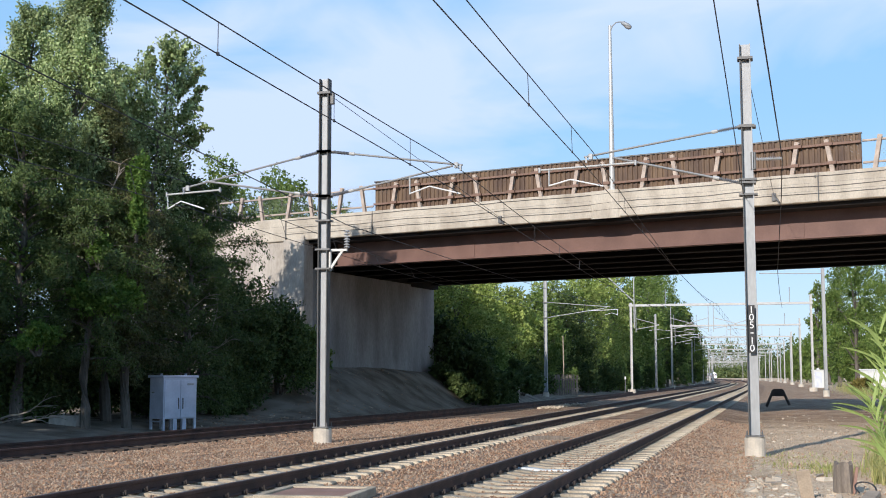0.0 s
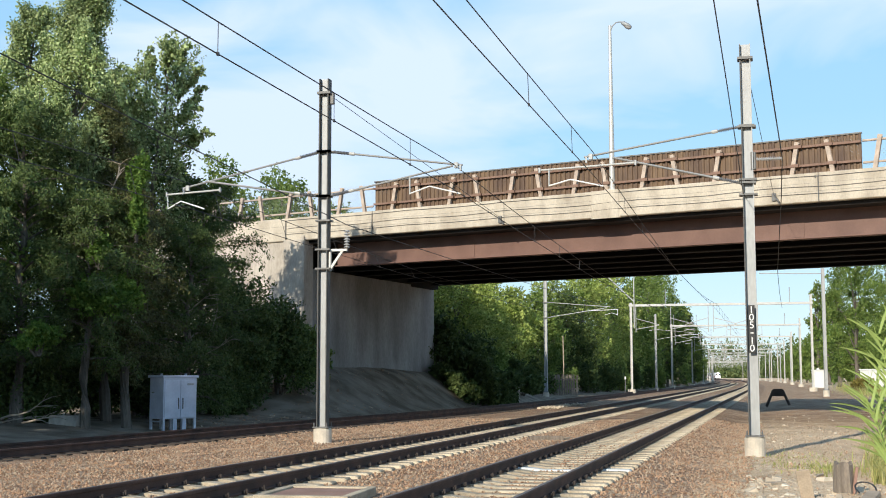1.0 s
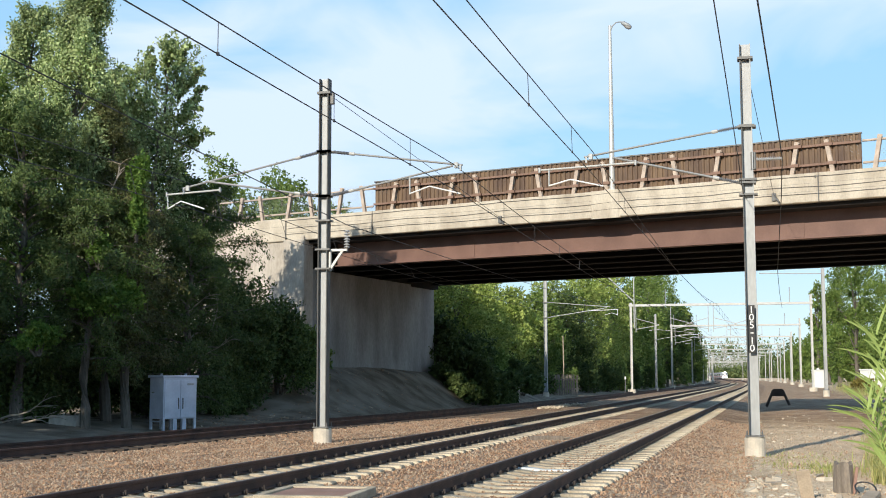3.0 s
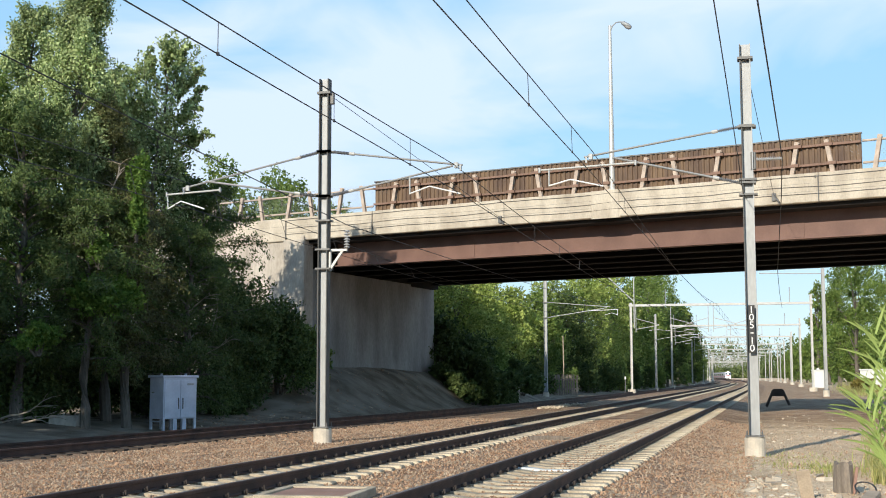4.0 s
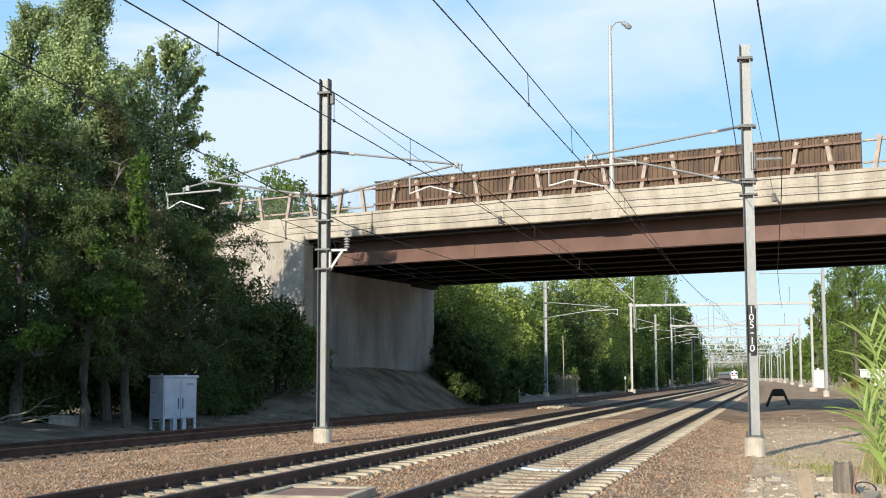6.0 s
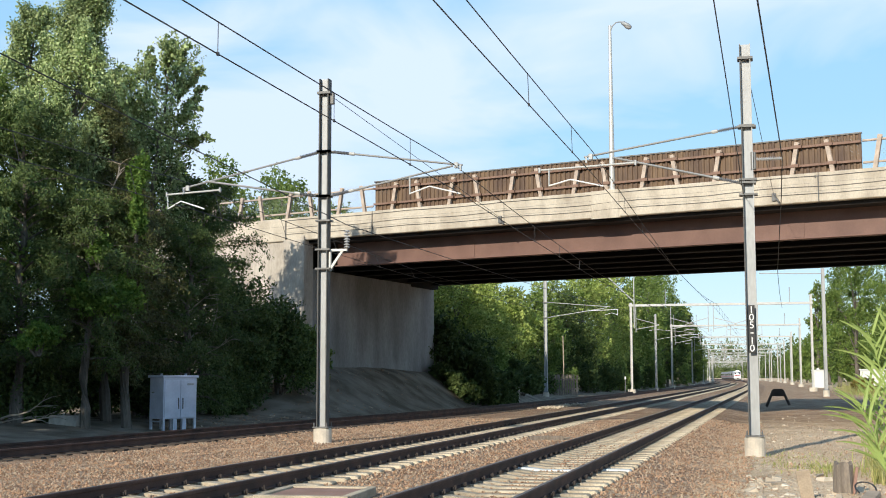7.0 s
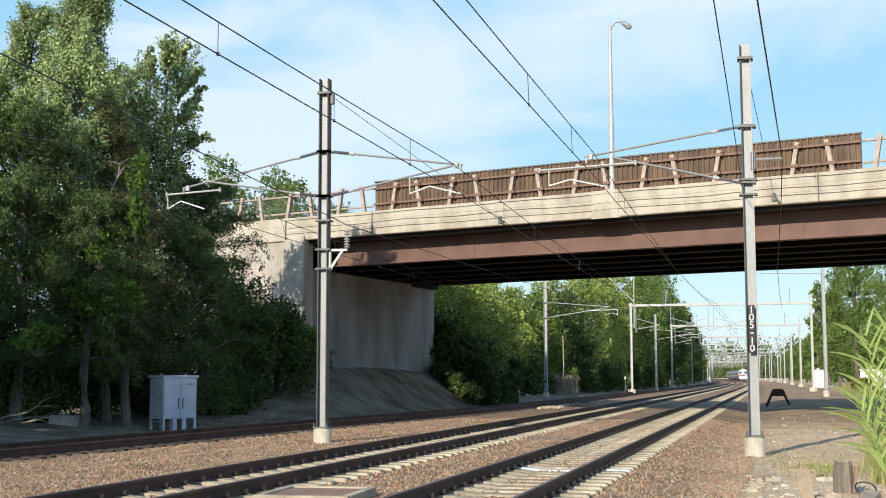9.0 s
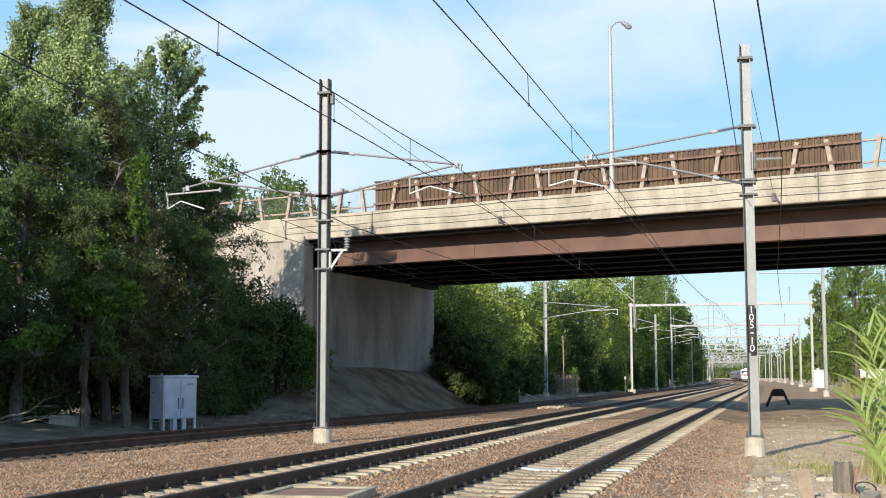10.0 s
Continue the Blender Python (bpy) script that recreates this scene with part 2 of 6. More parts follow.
M_GALVD = mat("dark galvanised fittings", (0.19, 0.19, 0.185), 0.6, 0.3, 0.2)
M_WHITEM = mat("pale aluminium tube", (0.56, 0.56, 0.53), 0.45, 0.25, 0.12)
M_PALE = mat("pale galvanised steel", (0.52, 0.52, 0.50), 0.5, 0.15, 0.15)
M_WIRE = mat("dark wire", (0.055, 0.055, 0.06), 0.6, 0.3, 0.15)
M_PED = mat("pale pedestal concrete", (0.68, 0.61, 0.50), 0.9, 0, 0.2, 3, 30, 0.3, 0.006)
M_INSD = mat("dark grey insulator sheds", (0.16, 0.165, 0.18), 0.35, 0, 0.15)
M_TUBE = mat("weathered grey tube", (0.34, 0.345, 0.34), 0.5, 0.3, 0.15)
M_INS = mat("grey porcelain insulator", (0.42, 0.42, 0.42), 0.3, 0, 0.15)
M_CAB = mat("faded blue-white cabinet paint", (0.66, 0.70, 0.80), 0.5, 0, 0.1, 2, 14, 0.05, 0.003, other=(0.52, 0.56, 0.66))
M_CABW = mat("white hut paint", (0.66, 0.68, 0.66), 0.5, 0, 0.08)
M_BLACK = mat("black plate", (0.02, 0.02, 0.022), 0.6, 0, 0.1)
M_WHITE = mat("white enamel", (0.8, 0.8, 0.78), 0.5, 0, 0.06)
M_BARK = mat("grey bark", (0.20, 0.175, 0.145), 0.95, 0, 0.4, 4, 30, 0.8, 0.03, stretch=(1, 1, 0.2), other=(0.10, 0.085, 0.07))
M_DEAD = mat("dead bare wood", (0.42, 0.36, 0.29), 0.9, 0, 0.3, 4, 30, 0.4, 0.01)
M_STUMP = mat("grey split timber", (0.36, 0.30, 0.24), 0.95, 0, 0.45, 5, 60, 0.8, 0.02, stretch=(3, 3, 0.25), other=(0.20, 0.165, 0.13))
M_WOOD = mat("pale weathered board", (0.56, 0.45, 0.33), 0.9, 0, 0.3, 3, 40, 0.4, 0.006)
M_LID = mat("red-brown trench lid", (0.36, 0.22, 0.17), 0.9, 0, 0.25, 2, 25, 0.3, 0.006)
M_LEAF_A = leaf_mat("poplar leaves", (0.125, 0.19, 0.055), (0.49, 0.58, 0.27), 0.18)
M_LEAF_H = leaf_mat("olive cedar sprays", (0.05, 0.06, 0.02), (0.125, 0.13, 0.045), 0.2)
M_LEAF_B = leaf_mat("cedar foliage", (0.04, 0.075, 0.022), (0.125, 0.17, 0.05), 0.25)
M_LEAF_C = leaf_mat("vine leaves", (0.06, 0.135, 0.02), (0.185, 0.29, 0.055), 0.35)
M_LEAF_D = leaf_mat("broad tree leaves", (0.09, 0.155, 0.03), (0.25, 0.33, 0.085))
# brighter copy of the broad tree leaves, with the sun on that wood put in
M_LEAF_G = leaf_mat("light green leaves", (0.13, 0.20, 0.035), (0.43, 0.50, 0.14), 0.25)
M_LEAF_E = leaf_mat("yellowing leaves", (0.16, 0.15, 0.03), (0.34, 0.27, 0.07))
M_LEAF_F = leaf_mat("hazy far leaves", (0.12, 0.175, 0.06), (0.22, 0.27, 0.11))
M_REED = leaf_mat("reed blades", (0.30, 0.42, 0.10), (0.60, 0.68, 0.27), 0.35)
M_GRASS = leaf_mat("dry grass", (0.26, 0.29, 0.08), (0.46, 0.42, 0.18), 0.3)
M_TRAINW = mat("white train paint", (0.62, 0.61, 0.61), 0.35, 0, 0.06)
M_TRAINS = mat("brushed stainless coach side", (0.27, 0.24, 0.24), 0.5, 0.15, 0.1)
M_TRAINR = mat("dull red train band", (0.36, 0.10, 0.10), 0.45, 0, 0.1)
M_GLASS = mat("dark window glass", (0.03, 0.035, 0.04), 0.12, 0, 0.05)
M_LAMP = glow_mat("headlight glow", (1.0, 0.97, 0.9), 30)


# ---- helpers for shapes ----
def part(name, bm, material, parent=None, label="", m=None, smooth=False):
    me = bpy.data.meshes.new(name)
    bm.normal_update()
    bm.to_mesh(me)
    bm.free()
    me.materials.append(material)
    if smooth:
        me.polygons.foreach_set("use_smooth", [True] * len(me.polygons))
    ob = new(name, me)
    ob.parent = parent
    if m is not None:
        ob.matrix_basis = m
    if label:
        ob["label"] = label
    return ob


def again(ob, name, parent, m):
    """Another object on the same mesh."""
    o = new(name, ob.data)
    o.parent = parent
    o.matrix_basis = m
    return o


def empty(name, m, label="", category="", group="", kind=""):
    ob = new(name)
    ob.matrix_basis = m
    return tagged(ob, label, category, group, kind)


def box(bm, c, s, rz=0.0, ry=0.0, rx=0.0, bevel=0.0):
    m = pose(*c, rx, ry, rz) @ Matrix.Diagonal((*s, 1))
    r = bmesh.ops.create_cube(bm, size=1.0, matrix=m)
    if bevel:
        es = {e for v in r["verts"] for e in v.link_edges}
        bmesh.ops.bevel(bm, geom=list(es), offset=bevel, segments=2, affect="EDGES", profile=0.5)
    return bm


def tube(bm, a, b, ra, rb=None, n=8):
    a, b = Vector(a), Vector(b)
    rb = ra if rb is None else rb
    d = b - a
    m = Matrix.Translation((a + b) / 2) @ d.to_track_quat("Z", "Y").to_matrix().to_4x4()
    bmesh.ops.create_cone(bm, cap_ends=True, segments=n, radius1=ra, radius2=rb, depth=d.length, matrix=m)
    return bm


def rod(bm, pts, r, n=6, taper=1.0):
    """One unbroken round bar through the points."""
    pts = [Vector(p) for p in pts]
    pts = [p for i, p in enumerate(pts) if i == 0 or (p - pts[i - 1]).length > 1e-3]
    rings = []
    for i, p in enumerate(pts):
        d = (pts[min(i + 1, len(pts) - 1)] - pts[max(i - 1, 0)]).normalized()
        q = d.to_track_quat("Z", "Y")
        rr = r * (1 + (taper - 1) * i / max(1, len(pts) - 1))
        rings.append([bm.verts.new(p + q @ Vector((rr * math.cos(6.28319 * k / n), rr * math.sin(6.28319 * k / n), 0))) for k in range(n)])
    for a, b in zip(rings, rings[1:]):
        for k in range(n):
            bm.faces.new((a[k], a[(k + 1) % n], b[(k + 1) % n], b[k]))
    bm.faces.new(rings[0][::-1])
    bm.faces.new(rings[-1])
    return bm


def beam(bm, a, b, w, h):
    """A square bar from a to b, w wide and h high."""
    a, b = Vector(a), Vector(b)
    d = b - a
    q = d.to_track_quat("X", "Z").to_matrix().to_4x4()
    bmesh.ops.create_cube(bm, size=1.0, matrix=Matrix.Translation((a + b) / 2) @ q @ Matrix.Diagonal((d.length, w, h, 1)))
    return bm


def sweep(bm, prof, path, close=True):
    """A section (sideways, up) carried along a path."""
    rings = []
    for i, p in enumerate(path):
        p = Vector(p)
        d = Vector(path[min(i + 1, len(path) - 1)]) - Vector(path[max(i - 1, 0)])
        d.z = 0
        d.normalize()
        side = Vector((d.y, -d.x, 0))
        rings.append([bm.verts.new(p + side * u + Vector((0, 0, w))) for u, w in prof])
    n = len(prof)
    for r0, r1 in zip(rings, rings[1:]):
        for i in range(n if close else n - 1):
            bm.faces.new((r0[i], r1[i], r1[(i + 1) % n], r0[(i + 1) % n]))
    if close:
        bm.faces.new(rings[0])
        bm.faces.new(rings[-1][::-1])
    return bm


def mesh_np(name, verts, faces, material, parent=None, m=None, smooth=False):
    """A mesh out of arrays; faces is (n, k)."""
    me = bpy.data.meshes.new(name)
    n, k = faces.shape
    me.vertices.add(len(verts))
    me.vertices.foreach_set("co", np.ascontiguousarray(verts, dtype=np.float32).ravel())
    me.loops.add(n * k)
    me.loops.foreach_set("vertex_index", np.ascontiguousarray(faces, dtype=np.int32).ravel())
    me.polygons.add(n)
    me.polygons.foreach_set("loop_start", np.arange(0, n * k, k, dtype=np.int32))
    me.polygons.foreach_set("use_smooth", np.full(n, smooth, dtype=bool))
    me.update(calc_edges=True)
    me.materials.append(material)
    ob = new(name, me)
    ob.parent = parent
    if m is not None:
        ob.matrix_basis = m
    return ob


# ---- the line: straight to 140 m, then a wide curve to the left ----
CURVE_AT, CURVE_K = 140.0, 7.2e-5
TRACK_A, TRACK_B = -3.80, -7.95


def drift(y):
    return -CURVE_K * max(0.0, y - CURVE_AT) ** 2


def siding_x(y):
    return float(np.interp(y, [0, 20, 31, 44, 52, 62, 80, 400], [-17.4, -16.6, -15.9, -15.1, -14.4, -13.9, -13.4, -12.6])) + drift(y)


def smooth01(a, b, v):
    q = min(1.0, max(0.0, (v - a) / (b - a)))
    return q * q * (3 - 2 * q)


def ground_z(x, y):
    u = x - drift(y)
    z = -0.055
    z -= 0.15 * smooth01(-2.35, -1.3, u)
    z += 0.38 * smooth01(-1.6, 1.2, u) * smooth01(48, 84, y)
    z -= 0.05 * smooth01(-11.8, -12.8, u)
    # bank on the far side, highest beside the bridge
    foot = siding_x(y) - drift(y) - 1.7
    up = smooth01(foot, foot - 4.6, u)
    hump = 1.85 * smooth01(46, 56, y) * (1 - smooth01(78, 100, y)) + 0.35
    z += up * hump
    return z


def ground_noise(x, y):
    return 0.03 * noise.noise((x * 0.6, y * 0.6, 0.3)) + 0.02 * noise.noise((x * 2.1, y * 2.1, 4.0))


# ---- ground: one sheet to the horizon ----
def build_ground():
    xs = np.unique(np.concatenate([-np.geomspace(30, 2500, 16), np.arange(-30, -19, 1.0), np.arange(-19, 5, 0.25), np.arange(5, 20, 1.0), np.geomspace(20, 2500, 18)]))
    ys = np.unique(np.concatenate([[-1500, -300, -60, -20], np.arange(-10, 12, 2.0), np.arange(12, 50, 0.3), np.arange(50, 110, 0.8), np.arange(110, 260, 4.0), np.geomspace(260, 3500, 50)]))
    nx, ny = len(xs), len(ys)
    co = np.zeros((ny, nx, 3))
    bed = np.zeros((ny, nx))
    soil = np.zeros((ny, nx))
    for j, y in enumerate(ys):
        d = drift(y) if y < 1300 else drift(1300)
        for i, x in enumerate(xs):
            px = x + d
            u = x
            bed_edge = max(smooth01(-0.1, -1.8, u), 0.85 * smooth01(42, 58, y) * (1 - smooth01(4, 9, u)))
            co[j, i] = (px, y, ground_z(px, y) + (ground_noise(px, y) * (1.0 if -60 < x < 60 and 5 < y < 200 else 0) * (0.35 if -10.2 < u < -1.6 else 1.0)))
            bed[j, i] = bed_edge
            foot = siding_x(y) - drift(y) - 1.2
            soil[j, i] = smooth01(foot, foot - 1.2, u)
    idx = np.arange(nx * ny).reshape(ny, nx)
    f = np.stack([idx[:-1, :-1], idx[:-1, 1:], idx[1:, 1:], idx[1:, :-1]], -1).reshape(-1, 4)
    ob = mesh_np("ground", co.reshape(-1, 3), f, M_GROUND, smooth=True)
    tagged(ob, "reddish crushed-stone railway bed with a pale sandy margin", "ground", kind="structure")
    la = ob.data.color_attributes.new("bed", "FLOAT_COLOR", "POINT")
    c = np.stack([bed, soil, 0 * bed, 0 * bed + 1], -1)
    la.data.foreach_set("color", c.ravel().astype(np.float32))
    return ob


build_ground()


# ---- tracks ----
RAIL_PROF = [(-0.075, 0.0), (-0.075, 0.012), (-0.012, 0.03), (-0.012, 0.125), (-0.036, 0.135), (-0.036, 0.17), (-0.028, 0.178),
             (0.028, 0.178), (0.036, 0.17), (0.036, 0.135), (0.012, 0.125), (0.012, 0.03), (0.075, 0.012), (0.075, 0.0)]
HEAD_PROF = [(-0.026, 0.1782), (-0.024, 0.1805), (0.024, 0.1805), (0.026, 0.1782)]


def path_of(x0, y0, y1, side, z, xf=None):
    out, y = [], y0
    while y < y1 + 0.01:
        x = (xf(y) if xf else x0 + drift(y)) + side
        out.append((x, y, z))
        y += 6.0 if y < 190 else 14.0
    return out


def tie_mesh():
    """A concrete tie: sloping rail seats and a lower middle."""
    bm = bmesh.new()
    secs = [(-1.30, 0.115, -0.02), (-1.27, 0.125, 0.0), (-0.5, 0.12, 0.0), (-0.25, 0.10, -0.03), (0.25, 0.10, -0.03), (0.5, 0.12, 0.0), (1.27, 0.125, 0.0), (1.30, 0.115, -0.02)]
    rings = []
    for x, hw, top in secs:
        rings.append([bm.verts.new(v) for v in ((x, -hw - 0.02, -0.2), (x, -hw, top - 0.012), (x, -hw + 0.012, top), (x, hw - 0.012, top), (x, hw, top - 0.012), (x, hw + 0.02, -0.2))])
    for a, b in zip(rings, rings[1:]):
        for i in range(5):
            bm.faces.new((a[i], b[i], b[i + 1], a[i + 1]))
    bm.faces.new(rings[0])
    bm.faces.new(rings[-1][::-1])
    bmesh.ops.recalc_face_normals(bm, faces=bm.faces)
    return bm


def clips(bm, x, y, ang=0.0):
    for s in (-1, 1):
        for k in (-1, 1):
            c = Vector((x + s * 0.7525 + k * 0.095, y, 0.028))
            box(bm, c, (0.05, 0.09, 0.055))
            box(bm, c + Vector((k * 0.035, 0, 0.02)), (0.03, 0.04, 0.06))


def build_track(name, x0, label, near_parts):
    tr = empty(name, pose(0, 0, 0), label, "railway track", kind="structure")
    for side in (-0.7525, 0.7525):
        p = path_of(x0, -30, 1300, side, 0.0)
        r = part("rail", sweep(bmesh.new(), RAIL_PROF, p), M_RAIL, tr, "rust-brown steel rail")
        part("rail_head", sweep(bmesh.new(), HEAD_PROF, p), M_RAILTOP, r, "worn brighter running surface")
    first = None
    y, n = 9.0, 0
    rest_v, rest_f = [], []
    bt = tie_mesh()
    bt.verts.ensure_lookup_table()
    base_v = np.array([v.co[:] for v in bt.verts])
    base_f = [[v.index for v in f.verts] for f in bt.faces if len(f.verts) == 4]
    cl = bmesh.new()
    while y < 330:
        x = x0 + drift(y)
        if n < near_parts:
            m = pose(x + random.uniform(-0.02, 0.02), y, random.uniform(-0.006, 0.006), 0, random.uniform(-0.25, 0.25), random.uniform(-0.5, 0.5))
            if first is None:
                first = part("tie", tie_mesh(), M_TIE, tr, m=m)
            elif x0 == TRACK_A and abs(y - 22.6) < 0.31:
                part("tie", tie_mesh(), M_CABW, tr, "tie marked with white paint", m=m)
            else:
                again(first, "tie", tr, m)
            if y < 48:
                clips(cl, x, y)
        else:
            o = len(rest_v) * len(base_v)
            rest_v.append(base_v + np.array([x, y, 0]))
            rest_f += [[i + o for i in f] for f in base_f]
        y += 0.61
        n += 1
    for j in range(48):
        y = 9.0 - 0.61 * (j + 1)
        o = len(rest_v) * len(base_v)
        rest_v.append(base_v + np.array([x0, y, 0]))
        rest_f += [[i + o for i in f] for f in base_f]
    t = mesh_np("far_ties", np.concatenate(rest_v), np.array(rest_f), M_TIE, tr)
    tagged(t, kind="stuff")
    part("rail_clips", cl, M_CLIP, tr)["kind"] = "stuff"
    return tr


build_track("track_1", TRACK_A, "running line of rusty rails on pale concrete ties", 150)
build_track("track_2", TRACK_B, "second running line of rusty rails on concrete ties", 150)


def build_siding():
    tr = empty("track_3", pose(0, 0, 0), "old side track of dark rails on timber ties", "railway track", kind="structure")
    for side in (-0.75, 0.75):
        part("rail", sweep(bmesh.new(), RAIL_PROF, path_of(0, -10, 1300, side, -0.06, siding_x)), M_RAIL, tr, "dark rusty rail")
    bm = bmesh.new()
    box(bm, (0, 0, -0.155), (2.6, 0.22, 0.18), bevel=0.008)
    first, y = None, 14.0
    while y < 110:
        m = pose(siding_x(y) + random.uniform(-0.06, 0.06), y, 0, 0, 0, random.uniform(-2, 4))
        if first is None:
            first = part("timber_tie", bm, M_WOODTIE, tr, m=m)
        else:
            again(first, "timber_tie", tr, m)
        y += 0.55
    return tr


build_siding()

# ---- the road bridge ----
B_ANG = -17.5
BR = pose(-19.13, 55.82, 0, 0, 0, B_ANG)       # x along the bridge, y away, z up
S0, S1 = -13.0, 58.0                            # ends of the deck
BW = 13.3                                       # between the outer girders


def corrugated(s0, s1, z0, z1, y, pitch=0.215, depth=0.05):
    bm = bmesh.new()
    pts = []
    s = s0
    while s < s1 - 0.01:
        for ds, dy in ((0, 0), (pitch * 0.38, 0), (pitch * 0.5, depth), (pitch * 0.88, depth)):
            if s + ds <= s1:
                pts.append((s + ds, y - dy))
        s += pitch
    pts.append((s1, y))
    lo = [bm.verts.new((a, b, z0)) for a, b in pts]
    hi = [bm.verts.new((a, b, z1)) for a, b in pts]
    lo2 = [bm.verts.new((a, b + 0.012, z0)) for a, b in pts]
    hi2 = [bm.verts.new((a, b + 0.012, z1)) for a, b in pts]
    for i in range(len(pts) - 1):
        bm.faces.new((lo[i], lo[i + 1], hi[i + 1], hi[i]))
        bm.faces.new((lo2[i + 1], lo2[i], hi2[i], hi2[i + 1]))
        bm.faces.new((hi[i], hi[i + 1], hi2[i + 1], hi2[i]))
    return bm


def build_bridge():
    br = empty("road_bridge", BR, "road bridge of brown steel girders with pale concrete parapets", "bridge")
    # parapet with its deck edge, in cast lengths with open joints
    joints = [S0, -3.0, 2.05, 22.2, 27.5, 40.0, S1]
    for a, b in zip(joints, joints[1:]):
        bm = bmesh.new()
        prof = [(0, 8.02), (-0.03, 8.05), (-0.03, 9.08), (0.0, 9.11), (0.32, 9.11), (0.35, 9.08), (0.35, 8.35), (0.5, 8.3), (0.5, 8.02)]
        sweep(bm, [(-(-1.1 + u), w) for u, w in prof], [(a + 0.015, 0, 0), (b - 0.015, 0, 0)])
        bmesh.ops.recalc_face_normals(bm, faces=bm.faces)
        part("parapet", bm, M_CONC, br, "weathered cream concrete parapet")
    # faint casting lines left by the shutter boards
    for k, z in enumerate((8.42, 8.72)):
        bm = bmesh.new()
        box(bm, ((S0 + S1) / 2, -1.131, z), (S1 - S0 - 0.2, 0.005, 0.007))
        part("cast_line", bm, M_GALVD, br)
    # lamp pilaster under the street lamp
    bm = bmesh.new()
    v = [bm.verts.new(p) for p in ((13.0, -1.16, 7.98), (14.2, -1.16, 7.98), (14.2, -1.16, 9.12), (13.0, -1.16, 9.12), (12.75, -0.75, 8.02), (14.45, -0.75, 8.02), (14.45, -0.75, 9.12), (12.75, -0.75, 9.12))]
    for f in ((0, 1, 2, 3), (7, 6, 5, 4), (4, 5, 1, 0), (3, 2, 6, 7), (1, 5, 6, 2), (4, 0, 3, 7)):
        bm.faces.new([v[i] for i in f])
    part("pilaster", bm, M_CONC, br, "thicker concrete block under the lamp")
    # far parapet
    bm = bmesh.new()
    box(bm, ((S0 + S1) / 2, BW + 0.95, 8.56), (S1 - S0, 0.35, 1.1), bevel=0.02)
    part("far_parapet", bm, M_CONC, br)
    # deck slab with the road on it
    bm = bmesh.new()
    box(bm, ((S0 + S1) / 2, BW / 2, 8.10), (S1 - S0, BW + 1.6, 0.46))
    part("deck", bm, M_UNDER, br, "concrete deck slab, coloured dark for its shade")
    # girders; the inner ones get the shade colour instead of the brown paint
    # girders
    for k in range(6):
        y = 0.22 + k * (BW - 0.44) / 5
        bm = bmesh.new()
        for s in (-0.9 if k == 0 else -2.6 - 0.16 * y,):
            box(bm, ((s + 50) / 2, y, 7.43), (50 - s, 0.03 if k else 0.03, 1.2))
            box(bm, ((s + 50) / 2, y, 6.825), (50 - s, 0.46, 0.05), bevel=0.005)
            box(bm, ((s + 50) / 2, y, 8.0), (50 - s, 0.42, 0.05), bevel=0.005)
        g = part("girder", bm, M_GIRDER if k in (0,) else M_UNDER, br, "red-brown painted steel girder" if k == 0 else "inner girder, coloured dark for its shade")
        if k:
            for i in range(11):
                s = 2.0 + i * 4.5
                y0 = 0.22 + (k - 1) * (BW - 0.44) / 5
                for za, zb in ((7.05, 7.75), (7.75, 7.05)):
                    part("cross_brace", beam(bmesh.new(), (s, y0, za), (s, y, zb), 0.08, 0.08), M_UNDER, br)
        else:
            for s in (6.3, 20.9, 33.0):
                part("splice_plate", box(bmesh.new(), (s, y - 0.03, 7.4), (0.7, 0.02, 1.05), bevel=0.006), M_GIRDER, g)
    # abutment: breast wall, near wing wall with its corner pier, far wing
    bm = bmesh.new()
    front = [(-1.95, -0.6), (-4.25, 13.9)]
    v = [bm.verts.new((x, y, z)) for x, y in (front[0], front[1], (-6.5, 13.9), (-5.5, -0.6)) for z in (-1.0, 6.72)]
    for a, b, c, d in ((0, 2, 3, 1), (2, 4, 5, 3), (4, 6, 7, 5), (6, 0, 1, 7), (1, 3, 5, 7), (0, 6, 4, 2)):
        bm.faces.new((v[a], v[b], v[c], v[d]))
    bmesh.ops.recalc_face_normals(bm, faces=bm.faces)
    part("breast_wall", bm, M_ABUT_SHADE, br, "grey concrete abutment wall, streaked and shaded")
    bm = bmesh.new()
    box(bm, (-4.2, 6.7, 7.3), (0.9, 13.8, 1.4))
    part("backwall", bm, M_UNDER, br, "wall behind the girder ends, coloured dark for its shade")
    bm = bmesh.new()
    box(bm, (-7.85, -0.78, 3.5), (10.6, 0.5, 9.0), bevel=0.02)
    part("wing_wall", bm, M_ABUT, br, "tall pale concrete wing wall with tree shadows")
    bm = bmesh.new()
    box(bm, (-2.45, -0.82, 3.55), (1.25, 0.7, 9.02), bevel=0.03)
    box(bm, (-1.93, -0.85, 8.0), (0.2, 0.62, 0.5), bevel=0.02)
    part("corner_pier", bm, M_ABUT, br)
    bm = bmesh.new()
    box(bm, (-10.1, BW + 1.0, 3.5), (10.6, 0.5, 9.0), bevel=0.02)
    part("far_wing_wall", bm, M_ABUT, br)
    bm = bmesh.new()
    box(bm, (50.6, 6.7, 3.5), (1.2, 16, 9.4), bevel=0.02)
    box(bm, (54.6, -0.7, 3.5), (7, 0.5, 9.0), bevel=0.02)
    part("east_abutment", bm, M_ABUT, br)
    # leaning fence posts in pairs, rails, sheeting and mesh
    s, k = -12.0, 0
    first = {}
